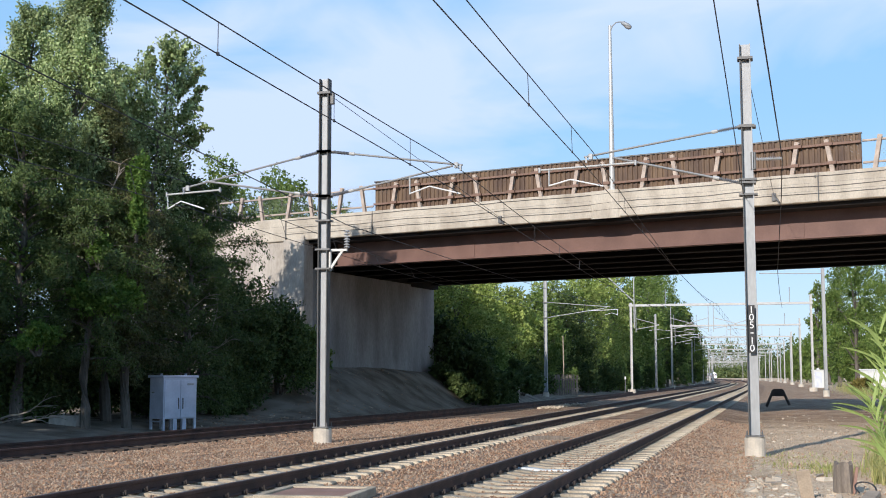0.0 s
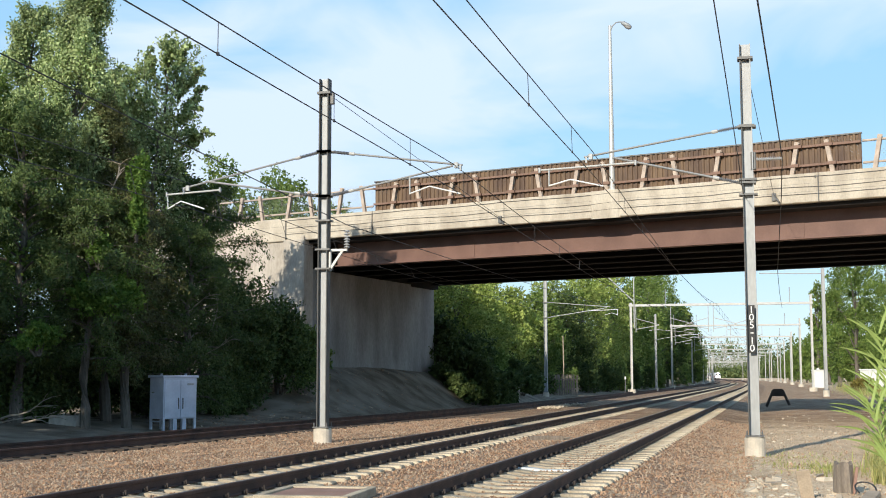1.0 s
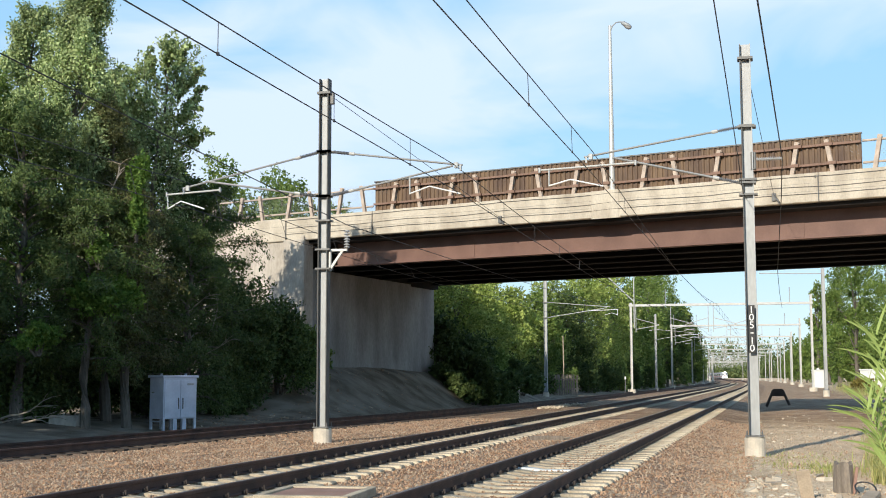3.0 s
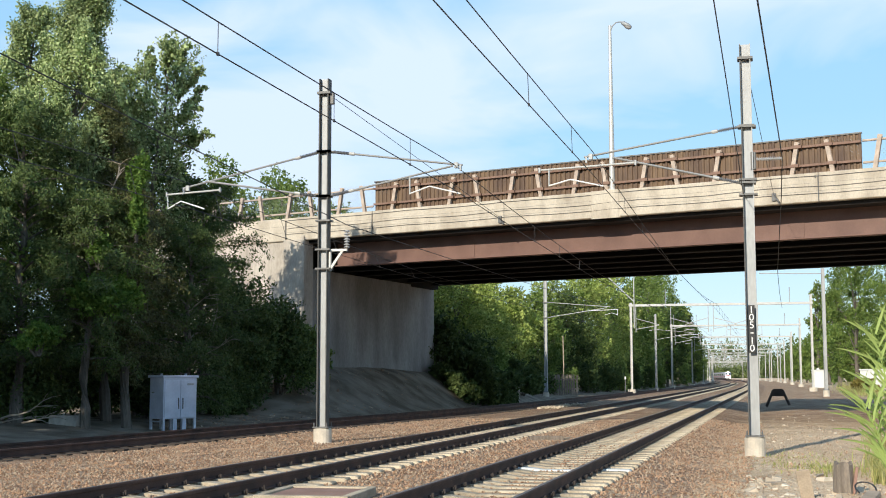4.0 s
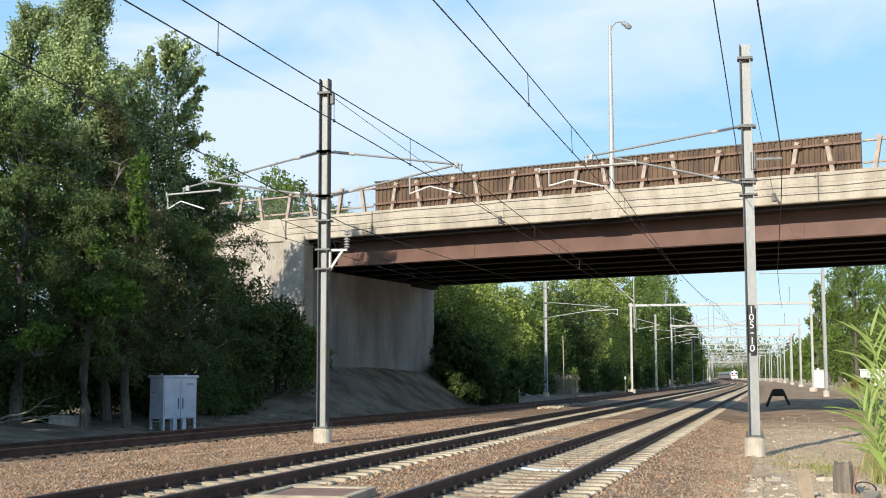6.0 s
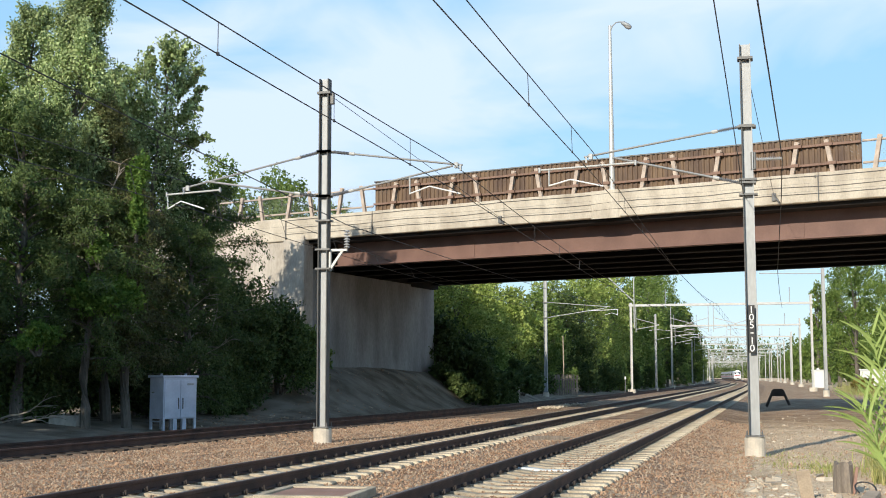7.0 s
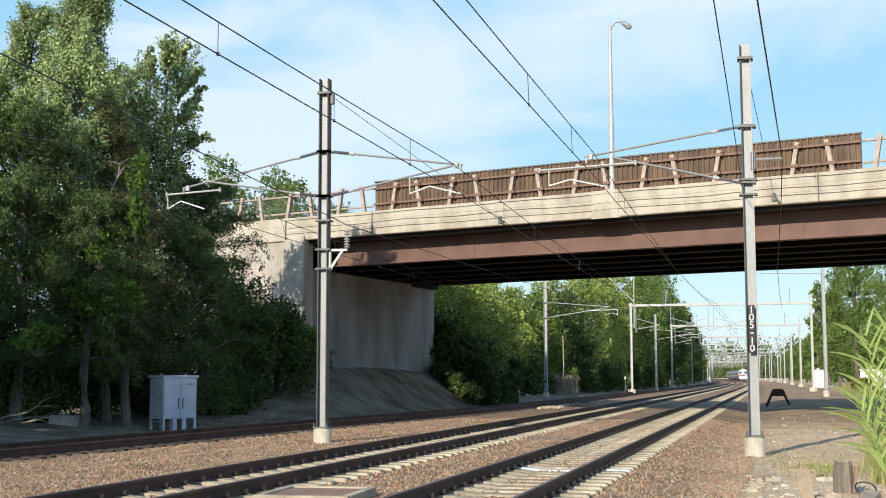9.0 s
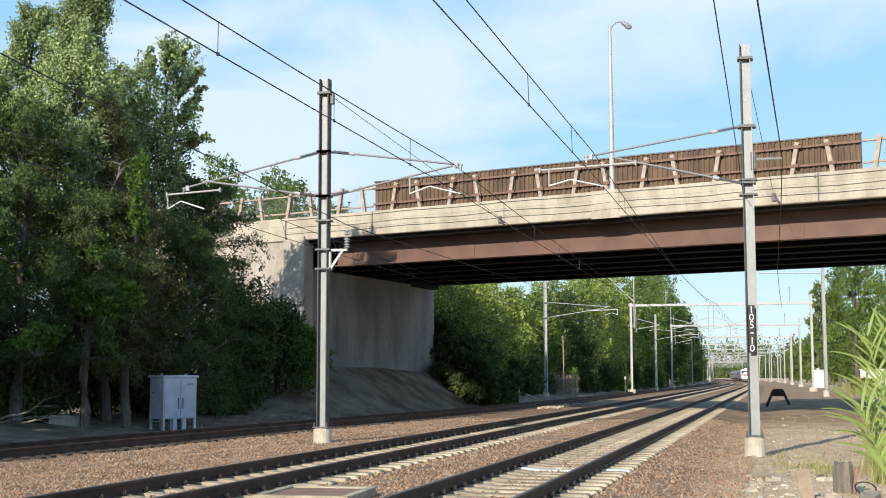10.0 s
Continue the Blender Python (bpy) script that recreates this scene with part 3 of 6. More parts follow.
    while s < 50:
        lean = 10 if k % 2 == 0 else -10
        sheet = 2.06 < s < 23.75
        z0, z1 = 9.02, 10.28
        m = pose(s + (0.1 if lean > 0 else -0.1), -1.06, (z0 + z1) / 2, 0, lean, 0)
        if not first:
            bm = bmesh.new()
            box(bm, (0, 0.06, 0), (0.155, 0.014, 1.34))
            box(bm, (0, 0, 0), (0.014, 0.12, 1.34))
            box(bm, (0, -0.06, 0), (0.155, 0.014, 1.34))
            first["p"] = part("fence_post", bm, M_POSTW, br, "pale rust-stained leaning post", m=m)
        else:
            again(first["p"], "fence_post", br, m)
        if sheet:
            for zz in (9.42, 10.13):
                bmb = pose(s + (0.1 if lean > 0 else -0.1) + math.sin(radians(lean)) * (zz - 9.65), -1.09, zz)
                if "b" not in first:
                    bm = bmesh.new()
                    box(bm, (0, 0, 0), (0.4, 0.13, 0.12), bevel=0.01)
                    first["b"] = part("bracket", bm, M_FRAIL, br, m=bmb)
                else:
                    again(first["b"], "bracket", br, bmb)
        s += 1.51
        k += 1
    for zz in (9.42, 10.13):
        bm = bmesh.new()
        box(bm, (12.9, -1.0, zz), (21.7, 0.08, 0.085))
        part("fence_rail", bm, M_FRAIL, br, "rusty horizontal rail")
        for a, b in ((-12.5, 2.0), (23.8, 50)):
            bm = bmesh.new()
            tube(bm, (a, -0.98, zz + 0.02 if zz > 10 else zz - 0.08), (b, -0.98, zz + 0.02 if zz > 10 else zz - 0.08), 0.045)
            part("fence_rail", bm, M_POSTW, br, "pale tubular rail")
    part("corrugated_screen", corrugated(2.06, 23.75, 9.1, 10.44, -0.9), M_CORR, br, "corrugated rust-brown sheet-metal screen")
    bm = bmesh.new()
    box(bm, (12.9, -0.92, 10.46), (21.75, 0.1, 0.05))
    part("screen_cap", bm, M_GALVD, br)
    # wire mesh of the open fence
    for a, b in ((-12.5, 2.0), (23.9, 44.0)):
        bm = bmesh.new()
        x = a
        while x < b:
            for sgn in (1, -1):
                beam(bm, (x, -0.94, 9.15), (x + sgn * 1.2, -0.94, 10.35), 0.004, 0.004)
            x += 0.14
        tagged(part("wire_mesh", bm, M_GALV, br), kind="stuff")
    # thin cables clipped along the parapet face
    for zz, sag, r in ((8.98, 0.05, 0.009), (8.60, 0.09, 0.008), (8.33, 0.05, 0.008)):
        bm = bmesh.new()
        rod(bm, [(-3 + i * 0.7, -1.16, zz + 0.4 * sag * math.sin(i * 0.8) + 0.006 * math.sin(i * 2.7)) for i in range(61)], r, 5)
        part("cable", bm, M_WIRE, br, "thin dark cable on the parapet")
    for s, z0 in ((2.05, 8.05), (-2.95, 8.1), (22.2, 8.05), (22.1, 8.9)):
        bm = bmesh.new()
        tube(bm, (s, -1.15, z0), (s, -1.15, 9.0), 0.022, n=6)
        part("conduit", bm, M_GALVD, br)
    # anchors of the stay wires
    for s, z in ((8.72, 8.25), (20.54, 8.3)):
        bm = bmesh.new()
        box(bm, (s, -1.17, z), (0.16, 0.09, 0.3), bevel=0.02)
        beam(bm, (s, -1.2, z + 0.1), (s + 0.22, -1.24, z - 0.22), 0.06, 0.06)
        part("wire_anchor", bm, M_GALVD, br, "dark wire anchor")
    return br


build_bridge()


# ---- street lamp on the bridge ----
def build_street_lamp():
    st = empty("street_lamp", BR @ pose(13.84, -0.95, 9.11), "tall pale metal street lamp on the bridge parapet", "street lamp")
    bm = bmesh.new()
    tube(bm, (0, 0, 0.02), (0, 0, 6.85), 0.125, 0.06, 14)
    box(bm, (0, 0, 0.03), (0.34, 0.34, 0.06), bevel=0.01)
    part("pole", bm, M_WHITEM, st, smooth=False)
    bm = bmesh.new()
    rod(bm, [(0.0, 0, 6.6), (0.1, 0.03, 6.82), (0.24, 0.07, 6.96), (0.4, 0.12, 6.98), (0.5, 0.15, 6.94)], 0.028, 8)
    part("arm", bm, M_GALV, st)
    bm = bmesh.new()
    bmesh.ops.create_uvsphere(bm, u_segments=14, v_segments=8, radius=1, matrix=pose(0.66, 0.2, 6.82, 0, 28, 17) @ Matrix.Diagonal((0.24, 0.15, 0.1, 1)))
    tube(bm, (0.46, 0.14, 6.95), (0.56, 0.17, 6.9), 0.06, 0.1, 10)
    h = part("lamp_head", bm, M_GALV, st, smooth=True)
    bm = bmesh.new()
    bmesh.ops.create_uvsphere(bm, u_segments=12, v_segments=8, radius=1, matrix=pose(0.70, 0.21, 6.75, 0, 28, 17) @ Matrix.Diagonal((0.17, 0.12, 0.1, 1)))
    part("lens", bm, M_INS, h, "cloudy glass lens", smooth=True)


build_street_lamp()


# ---- catenary masts ----
def h_section(bm, x, y, z0, z1, b=0.25, h=0.25, tf=0.02):
    """A rolled H-section: flanges to the sides, the web across the line."""
    w, d, t = h / 2, b / 2, tf / 2
    prof = [(-w, -d), (-w + tf, -d), (-w + tf, -t), (w - tf, -t), (w - tf, -d), (w, -d), (w, d), (w - tf, d), (w - tf, t), (-w + tf, t), (-w + tf, d), (-w, d)]
    lo = [bm.verts.new((x + u, y + v, z0)) for u, v in prof]
    hi = [bm.verts.new((x + u, y + v, z1)) for u, v in prof]
    for i in range(12):
        j = (i + 1) % 12
        bm.faces.new((lo[i], lo[j], hi[j], hi[i]))
    bm.faces.new(hi)
    bm.faces.new(lo[::-1])


def pedestal(bm, r=0.24, h=0.42):
    tube(bm, (0, 0, -0.4), (0, 0, h - 0.03), r, r * 0.98, 18)
    tube(bm, (0, 0, h - 0.03), (0, 0, h), r * 0.98, r * 0.9, 18)


def insulator(bm, a, b, r=0.055, n=8):
    a, b = Vector(a), Vector(b)
    tube(bm, a, b, r * 0.45, n=8)
    for i in range(n):
        p = a.lerp(b, (i + 0.5) / n)
        d = (b - a).normalized() * ((b - a).length / n * 0.22)
        tube(bm, p - d, p + d, r, r * 0.7, 10)


def cantilever(mast, side, reach, z_top, z_low, z_con, reg):
    """Top tube, sloping strut, drop tube and the bent arm that steadies the contact wire."""
    o = side * 0.12
    bm = bmesh.new()
    tube(bm, (o + side * 0.55, 0, z_top - 0.03), (side * (reach + 0.2), 0, z_top - 0.42), 0.026)
    t = part("top_tube", bm, M_WHITEM, mast)
    bm = bmesh.new()
    insulator(bm, (o, 0, z_top), (o + side * 0.55, 0, z_top - 0.03), 0.05)
    part("insulator", bm, M_INS, t, "grey ribbed insulator")
    bm = bmesh.new()
    tube(bm, (o + side * 0.55, 0, z_low + 0.1), (side * (reach - 0.1), 0, z_top - 0.48), 0.028)
    t = part("strut", bm, M_WHITEM, mast)
    bm = bmesh.new()
    insulator(bm, (o, 0, z_low), (o + side * 0.55, 0, z_low + 0.1), 0.05)
    part("insulator", bm, M_INS, t, "grey ribbed insulator")
    # registration tube along the strut's foot with its drop and bent steady arm
    bm = bmesh.new()
    zr = z_con + 0.42
    tube(bm, (side * (reach - 1.6), 0, zr - 0.02), (side * (reach + 0.75 * reg), 0, zr + 0.06), 0.026)
    part("registration_tube", bm, M_WHITE, mast)
    bm = bmesh.new()
    xe = side * (reach + 0.72 * reg)
    tube(bm, (xe, 0, zr + 0.06), (xe, 0, z_con + 0.02), 0.022)
    part("drop_tube", bm, M_WHITE, mast)
    bm = bmesh.new()
    rod(bm, [(xe, 0, z_con + 0.05), (xe - side * reg * 0.45, 0, z_con + 0.22), (xe - side * reg * 1.05, 0, z_con + 0.05)], 0.02)
    part("steady_arm", bm, M_WHITE, mast, "bent white steady arm")
    for z in (z_top, z_low):
        bm = bmesh.new()
        box(bm, (0, 0, z), (0.34, 0.31, 0.05))
        part("clamp", bm, M_GALVD, mast)


def measured_arm(mast, side, top, strut, tube, drop, steady):
    """A near cantilever: top tube and sloping strut (root and tip), registration tube, drop and bent steady arm."""
    for nm, (a, b) in (("top_tube", top), ("strut", strut)):
        a, b = Vector(a), Vector(b)
        d = (b - a).normalized()
        t = part(nm, rod(bmesh.new(), [a + d * 0.62, b], 0.027, 8), M_TUBE, mast, "weathered grey tube")
        bm = bmesh.new()
        insulator(bm, a + d * 0.1, a + d * 0.56, 0.05, 11)
        part("insulator", bm, M_INSD, t, "dark ribbed insulator")
        bm = bmesh.new()
        rod(bm, [a + d * 0.54, a + d * 0.68], 0.045, 8)
        part("ferrule", bm, M_WHITEM, t, "bright metal ferrule")
        part("root_pin", rod(bmesh.new(), [a, a + d * 0.12], 0.032, 8), M_GALVD, t)
    tip = Vector(top[1])
    bm = bmesh.new()
    box(bm, tip + Vector((-side * 0.16, 0, 0)), (0.1, 0.09, 0.15), bevel=0.01)
    box(bm, tip + Vector((-side * 0.05, 0, -0.07)), (0.05, 0.06, 0.16), bevel=0.01)
    part("wire_clamp", bm, M_GALV, mast)
    if tube:
        t = part("registration_tube", rod(bmesh.new(), tube, 0.026, 8), M_WHITEM, mast)
        for q in tube:
            part("end_clip", box(bmesh.new(), q, (0.05, 0.08, 0.13), bevel=0.01), M_GALV, t)
    part("drop_tube", rod(bmesh.new(), drop, 0.019, 8), M_WHITEM, mast)
    part("steady_arm", rod(bmesh.new(), steady, 0.02, 8), M_WHITE, mast, "bent white steady arm")
    for z in (top[0][2], strut[0][2]):
        part("clamp", box(bmesh.new(), (0, 0, z), (0.36, 0.31, 0.05)), M_GALVD, mast)


def mast(x, y, z_base, height, label, ped=True, name="catenary_mast"):
    ob = empty(name, pose(x, y, z_base), label, "catenary mast", "masts along the line")
    bm = bmesh.new()
    h_section(bm, 0, 0, 0.42 if ped else 0.0, height)
    part("column", bm, M_GALV, ob, "grey galvanised H-section")
    if ped:
        bm = bmesh.new()
        pedestal(bm)
        part("pedestal", bm, M_PED, ob, "round pale concrete foot")
        bm = bmesh.new()
        box(bm, (0, 0, 0.445), (0.42, 0.42, 0.03), bevel=0.006)
        for a in (-0.17, 0.17):
            for b in (-0.17, 0.17):
                tube(bm, (a, b, 0.42), (a, b, 0.56), 0.018, n=6)
        part("base_plate", bm, M_GALVD, ob)
    return ob


ml = mast(-11.24, 30.7, -0.11, 9.5, "grey steel catenary mast with arms to both sides")
measured_arm(ml, 1, ((0.14, 0, 7.57), (3.70, 0, 7.06)), ((0.14, 0, 6.4), (3.45, 0, 7.05)), None, ((2.31, 0, 6.8), (2.31, 0, 6.36)), ((2.31, 0, 6.38), (2.83, 0, 6.55), (3.64, 0, 6.33)))
measured_arm(ml, -1, ((-0.14, 0, 7.57), (-4.05, 0, 6.76)), ((-0.14, 0, 6.4), (-3.35, 0, 6.93)), ((-4.50, 0, 6.61), (-2.95, 0, 6.68)), ((-4.49, 0, 6.6), (-4.46, 0, 6.22)), ((-4.46, 0, 6.23), (-4.09, 0, 6.42), (-3.40, 0, 6.19)))
for z in (9.12,):
    bm = bmesh.new()
    box(bm, (0, 0, z), (0.36, 0.32, 0.06))
    box(bm, (0.2, 0, z - 0.15), (0.1, 0.12, 0.3), bevel=0.02)
    part("top_clamp", bm, M_GALVD, ml)
bm = bmesh.new()
box(bm, (0.3, 0, 4.98), (0.66, 0.09, 0.06))
box(bm, (0.17, 0, 4.72), (0.06, 0.1, 0.56), bevel=0.01)
beam(bm, (0.18, 0, 4.5), (0.5, 0, 4.95), 0.06, 0.06)
brk = part("feeder_bracket", bm, M_WHITEM, ml, "white bracket carrying a feeder insulator")
bm = bmesh.new()
insulator(bm, (0.62, 0, 5.02), (0.62, 0, 5.5), 0.085, 7)
part("post_insulator", bm, M_INS, brk)
for z in (5.0, 4.5, 5.75):
    bm = bmesh.new()
    box(bm, (0, 0, z), (0.4, 0.3, 0.045))
    part("clamp", bm, M_GALVD, ml)

# dark strips over both flanges stand for the shade on them
for s in (-1, 1):
    part("flange", box(bmesh.new(), (s * 0.117, 0, 4.96), (0.026, 0.256, 9.06)), M_FLANGE, ml, "flange coloured dark for its shade")

mr = mast(-0.51, 30.2, -0.2, 9.65, "grey steel catenary mast with a black number plate")
measured_arm(mr, -1, ((-0.14, 0, 7.68), (-3.86, 0, 7.12)), ((-0.14, 0, 6.33), (-3.17, 0, 7.08)), ((-4.96, 0, 6.84), (-2.62, 0, 6.93)), ((-4.73, 0, 6.85), (-4.73, 0, 6.44)), ((-4.73, 0, 6.45), (-4.20, 0, 6.585), (-3.40, 0, 6.387)))
bm = bmesh.new()
box(bm, (0, 0, 9.3), (0.36, 0.32, 0.06))
part("top_clamp", bm, M_GALVD, mr)
bm = bmesh.new()
insulator(bm, (0.2, 0, 6.88), (0.80, 0, 6.88), 0.055, 12)
part("line_insulator", bm, M_INS, mr, "pale ribbed insulator held out sideways")
bm = bmesh.new()
box(bm, (0.13, 0, 6.85), (0.12, 0.12, 0.42), bevel=0.02)
part("insulator_bracket", bm, M_GALVD, mr)
for z in (7.66, 6.4, 6.05):
    bm = bmesh.new()
    box(bm, (0, 0, z), (0.42, 0.3, 0.045))
    part("clamp", bm, M_GALVD, mr)
part("flange", box(bmesh.new(), (-0.117, 0, 5.03), (0.026, 0.256, 9.2)), M_FLANGE, mr, "flange coloured dark for its shade")


# ---- number plate on the mast beside the camera ----
def text_mesh(s, size):
    cu = bpy.data.curves.new("digits", "FONT")
    cu.body, cu.size, cu.extrude, cu.align_x, cu.align_y = s, size, 0.002, "CENTER", "CENTER"
    ob = bpy.data.objects.new("digits", cu)
    me = bpy.data.meshes.new_from_object(ob)
    bpy.data.objects.remove(ob)
    return me


bm = bmesh.new()
box(bm, (0.0, -0.15, 2.9), (0.15, 0.012, 1.1), bevel=0.003)
plate = part("number_plate", bm, M_BLACK, mr, "tall black plate with white digits 105-10")
for i, ch in enumerate("105-10"):
    me = text_mesh("I" if ch == "-" else ch, 0.24)
    me.materials.append(M_WHITE)
    d = new("digit", me)
    d.parent = plate
    d.matrix_basis = pose(0.0, -0.158, 3.34 - i * 0.178, 90, 90 if ch == "-" else 0, 0) @ Matrix.Diagonal((1, 0.95 if ch != "-" else 0.45, 1, 1))


# ---- wires ----
def wire(name, pts, r, label, group="wires over the line"):
    bm = bmesh.new()
    rod(bm, pts, r)
    return tagged(part(name, bm, M_WIRE), label, "overhead wire", group)


def sagged(a, b, sag, n=10):
    a, b = Vector(a), Vector(b)
    return [a.lerp(b, i / n) - Vector((0, 0, 4 * sag * (i / n) * (1 - i / n))) for i in range(n + 1)]


def catenary(x_m, x_c, z_m, z_c, first_drop, ends, name):
    """Messenger and contact wire with droppers, from mast to mast."""
    mess, cont = [], []
    for (y0, zm0, zc0), (y1, zm1, zc1) in zip(ends, ends[1:]):
        mess += sagged((x_m + drift(y0), y0, z_m + zm0), (x_m + drift(y1), y1, z_m + zm1), ((0.28 if x_m < -5 else 0.12) if y1 < 40 else 0.22) if y1 - y0 > 40 else 0.05)
        cont += sagged((x_c + drift(y0), y0, z_c + zc0), (x_c + drift(y1), y1, z_c + zc1), 0.03)
    th = empty("catenary_wire", pose(0, 0, 0), "dark messenger and contact wire with thin droppers", "overhead wire", "wires over the line")
    for nm, pts, r in (("messenger_wire", mess, 0.0105), ("contact_wire", cont, 0.0105)):
        bm = bmesh.new()
        rod(bm, pts, r)
        part(nm, bm, M_WIRE, th)
    my, mz, cz = [p.y for p in mess], [p.z for p in mess], [p.z for p in cont]
    y = first_drop
    while y < 125:
        zt, zb = float(np.interp(y, my, mz)), float(np.interp(y, [p.y for p in cont], cz))
        if zt - zb > 0.1:
            bm = bmesh.new()
            tube(bm, (x_m, y, zt), (x_c, y, zb), 0.007, n=5)
            box(bm, (x_c, y, zb), (0.03, 0.06, 0.05))
            part("dropper", bm, M_WIRE, th)
        y += 5.0


LINE_Y = [(y, 0, 0) for y in (129, 182.5, 236, 289.5, 343, 396.5, 450, 503.5)]
catenary(-7.70, -7.70, 6.93, 6.29, 16.5, [(-22, 0.1, 0), (30.4, 0, 0), (56, -0.62, -0.3), (97, 0.0, 0.0)] + LINE_Y, "b")
catenary(-4.17, -4.15, 7.06, 6.47, 21.9, [(-22, 0.15, 0), (30.2, 0, 0), (56, -0.7, -0.15), (97, 0.0, 0.1)] + LINE_Y, "a")
catenary(-15.4, -15.2, 6.9, 6.15, 18.0, [(-22, 0, 0), (30.7, 0, 0), (57, -0.6, -0.2), (97, 0, 0), (129, 0, 0)], "s")
wire("feeder_wire", sagged((-10.9, -22, 8.1), (-10.64, 30.7, 5.53), 0.0) + sagged((-10.64, 30.7, 5.53), (-10.65, 97, 6.6), 0.16), 0.011, "dark feeder wire on a porcelain post insulator")
wire("feeder_wire", sagged((-1.3, -22, 6.95), (0.28, 30.2, 6.68), 0.02) + [(0.28, 38, 6.66), (0.23, 50, 6.5), (0.2, 60, 6.45), (0.35, 78, 6.5), (0.57, 97, 6.7)], 0.013, "thick dark feeder wire on a side insulator")
wire("return_wire", [(-0.64, -22, 7.1), (-0.64, 8, 6.55), (-0.64, 16, 6.38), (-0.635, 20, 6.28), (-0.63, 24.6, 6.1), (-0.63, 30.1, 5.88)], 0.009, "thin dark return wire clamped to a mast")
wire("guy_wire", [(-0.4, 30.25, 8.45), tuple((BR @ pose(20.54, -1.2, 8.4)).translation)], 0.008, "thin guy wire from a mast")
wire("guy_wire", [(-11.1, 30.8, 8.95), tuple((BR @ pose(8.72, -1.2, 8.35)).translation)], 0.008, "thin guy wire from a mast")


# ---- further masts and portals ----
def drop_arm(bm, x, z, side):
    tube(bm, (x, 0, z), (x, 0, z - 2.6), 0.04, n=6)
    tube(bm, (x, 0, z - 2.3), (x + side * 2.3, 0, z - 1.9), 0.035, n=6)
    tube(bm, (x, 0, z - 1.2), (x + side * 2.3, 0, z - 1.85), 0.03, n=6)
    tube(bm, (x + side * 2.3, 0, z - 2.3), (x + side * 1.3, 0, z - 2.45), 0.03, n=6)


def portal(y, left_x, right_x):
    d = drift(y)
    ob = empty("catenary_portal", pose(d, y, 0, 0, 0, math.degrees(math.atan(2 * CURVE_K * max(0, y - CURVE_AT)))), "pale steel portal of two legs and a beam over the tracks", "catenary portal", "portals over the line")
    for x, zb in ((left_x, -0.1), (right_x, 0.1)):
        bm = bmesh.new()
        h_section(bm, x, 0, zb + 0.3, 9.7 if x > 0 else 9.1, 0.22, 0.24, 0.02)
        leg = part("leg", bm, M_PALE, ob)
        bm = bmesh.new()
        tube(bm, (x, 0, zb - 0.5), (x, 0, zb + 0.45), 0.42, 0.4, 14)
        part("pedestal", bm, M_PED, leg, "pale concrete foot")
    bm = bmesh.new()
    box(bm, ((left_x + right_x) / 2, 0, 8.82), (right_x - left_x + 0.4, 0.24, 0.24), bevel=0.02)
    part("beam", bm, M_PALE, ob, "pale steel cross beam")
    for x, sd in ((left_x + 0.5, 1), (-10.1, 1), (-5.9, 1), (-6.4, -1), (-1.6, -1)):
        bm = bmesh.new()
        drop_arm(bm, x, 8.7, sd)
        part("drop_arm", bm, M_PALE, ob, "pale drop tube with cantilever arm")
    for x in (left_x + 0.35, -10.6, right_x - 2.0):
        bm = bmesh.new()
        tube(bm, (x, 0, 8.9), (x, 0, 10.0), 0.035, n=6)
        insulator(bm, (x, 0, 10.0), (x, 0, 10.4), 0.08, 4)
        part("feeder_post", bm, M_GALV, ob)
    return ob


for k in range(11):
    pt = portal(129 + 53.5 * k, -14.1, 3.5)
    if k == 0:
        part("stay_post", tube(bmesh.new(), (-13.75, -0.2, 6.5), (-13.75, -0.2, 12.2), 0.06, n=8), M_WHITEM, pt)
        part("stay_strut", tube(bmesh.new(), (-16.6, -0.2, 12.0), (-13.75, -0.2, 9.2), 0.06, n=8), M_WHITEM, pt)

m3 = mast(-17.3, 97.5, 0.0, 10.2, "grey steel mast with a cantilever arm beside the trees")
cantilever(m3, 1, 4.9, 7.4, 6.2, 6.3, 1)
m4 = mast(3.5, 96.0, 0.2, 9.3, "grey steel mast on the sandy margin beside reeds")
bm = bmesh.new()
tube(bm, (-0.1, 0, 8.9), (-4.5, 0, 9.0), 0.03, n=6)
part("cross_arm", bm, M_GALV, m4)
m5 = mast(-14.0, 155.0, -0.1, 9.3, "pale steel mast with a cantilever arm beside the trees")
cantilever(m5, 1, 4.4, 7.4, 6.2, 6.3, 1)
for k, (x, y) in enumerate(((4.3, 215), (4.0, 262), (3.4, 318), (2.2, 372))):
    mast(x + drift(y), y, 0.1, 9.4, "pale steel mast on a concrete foot beside the line")


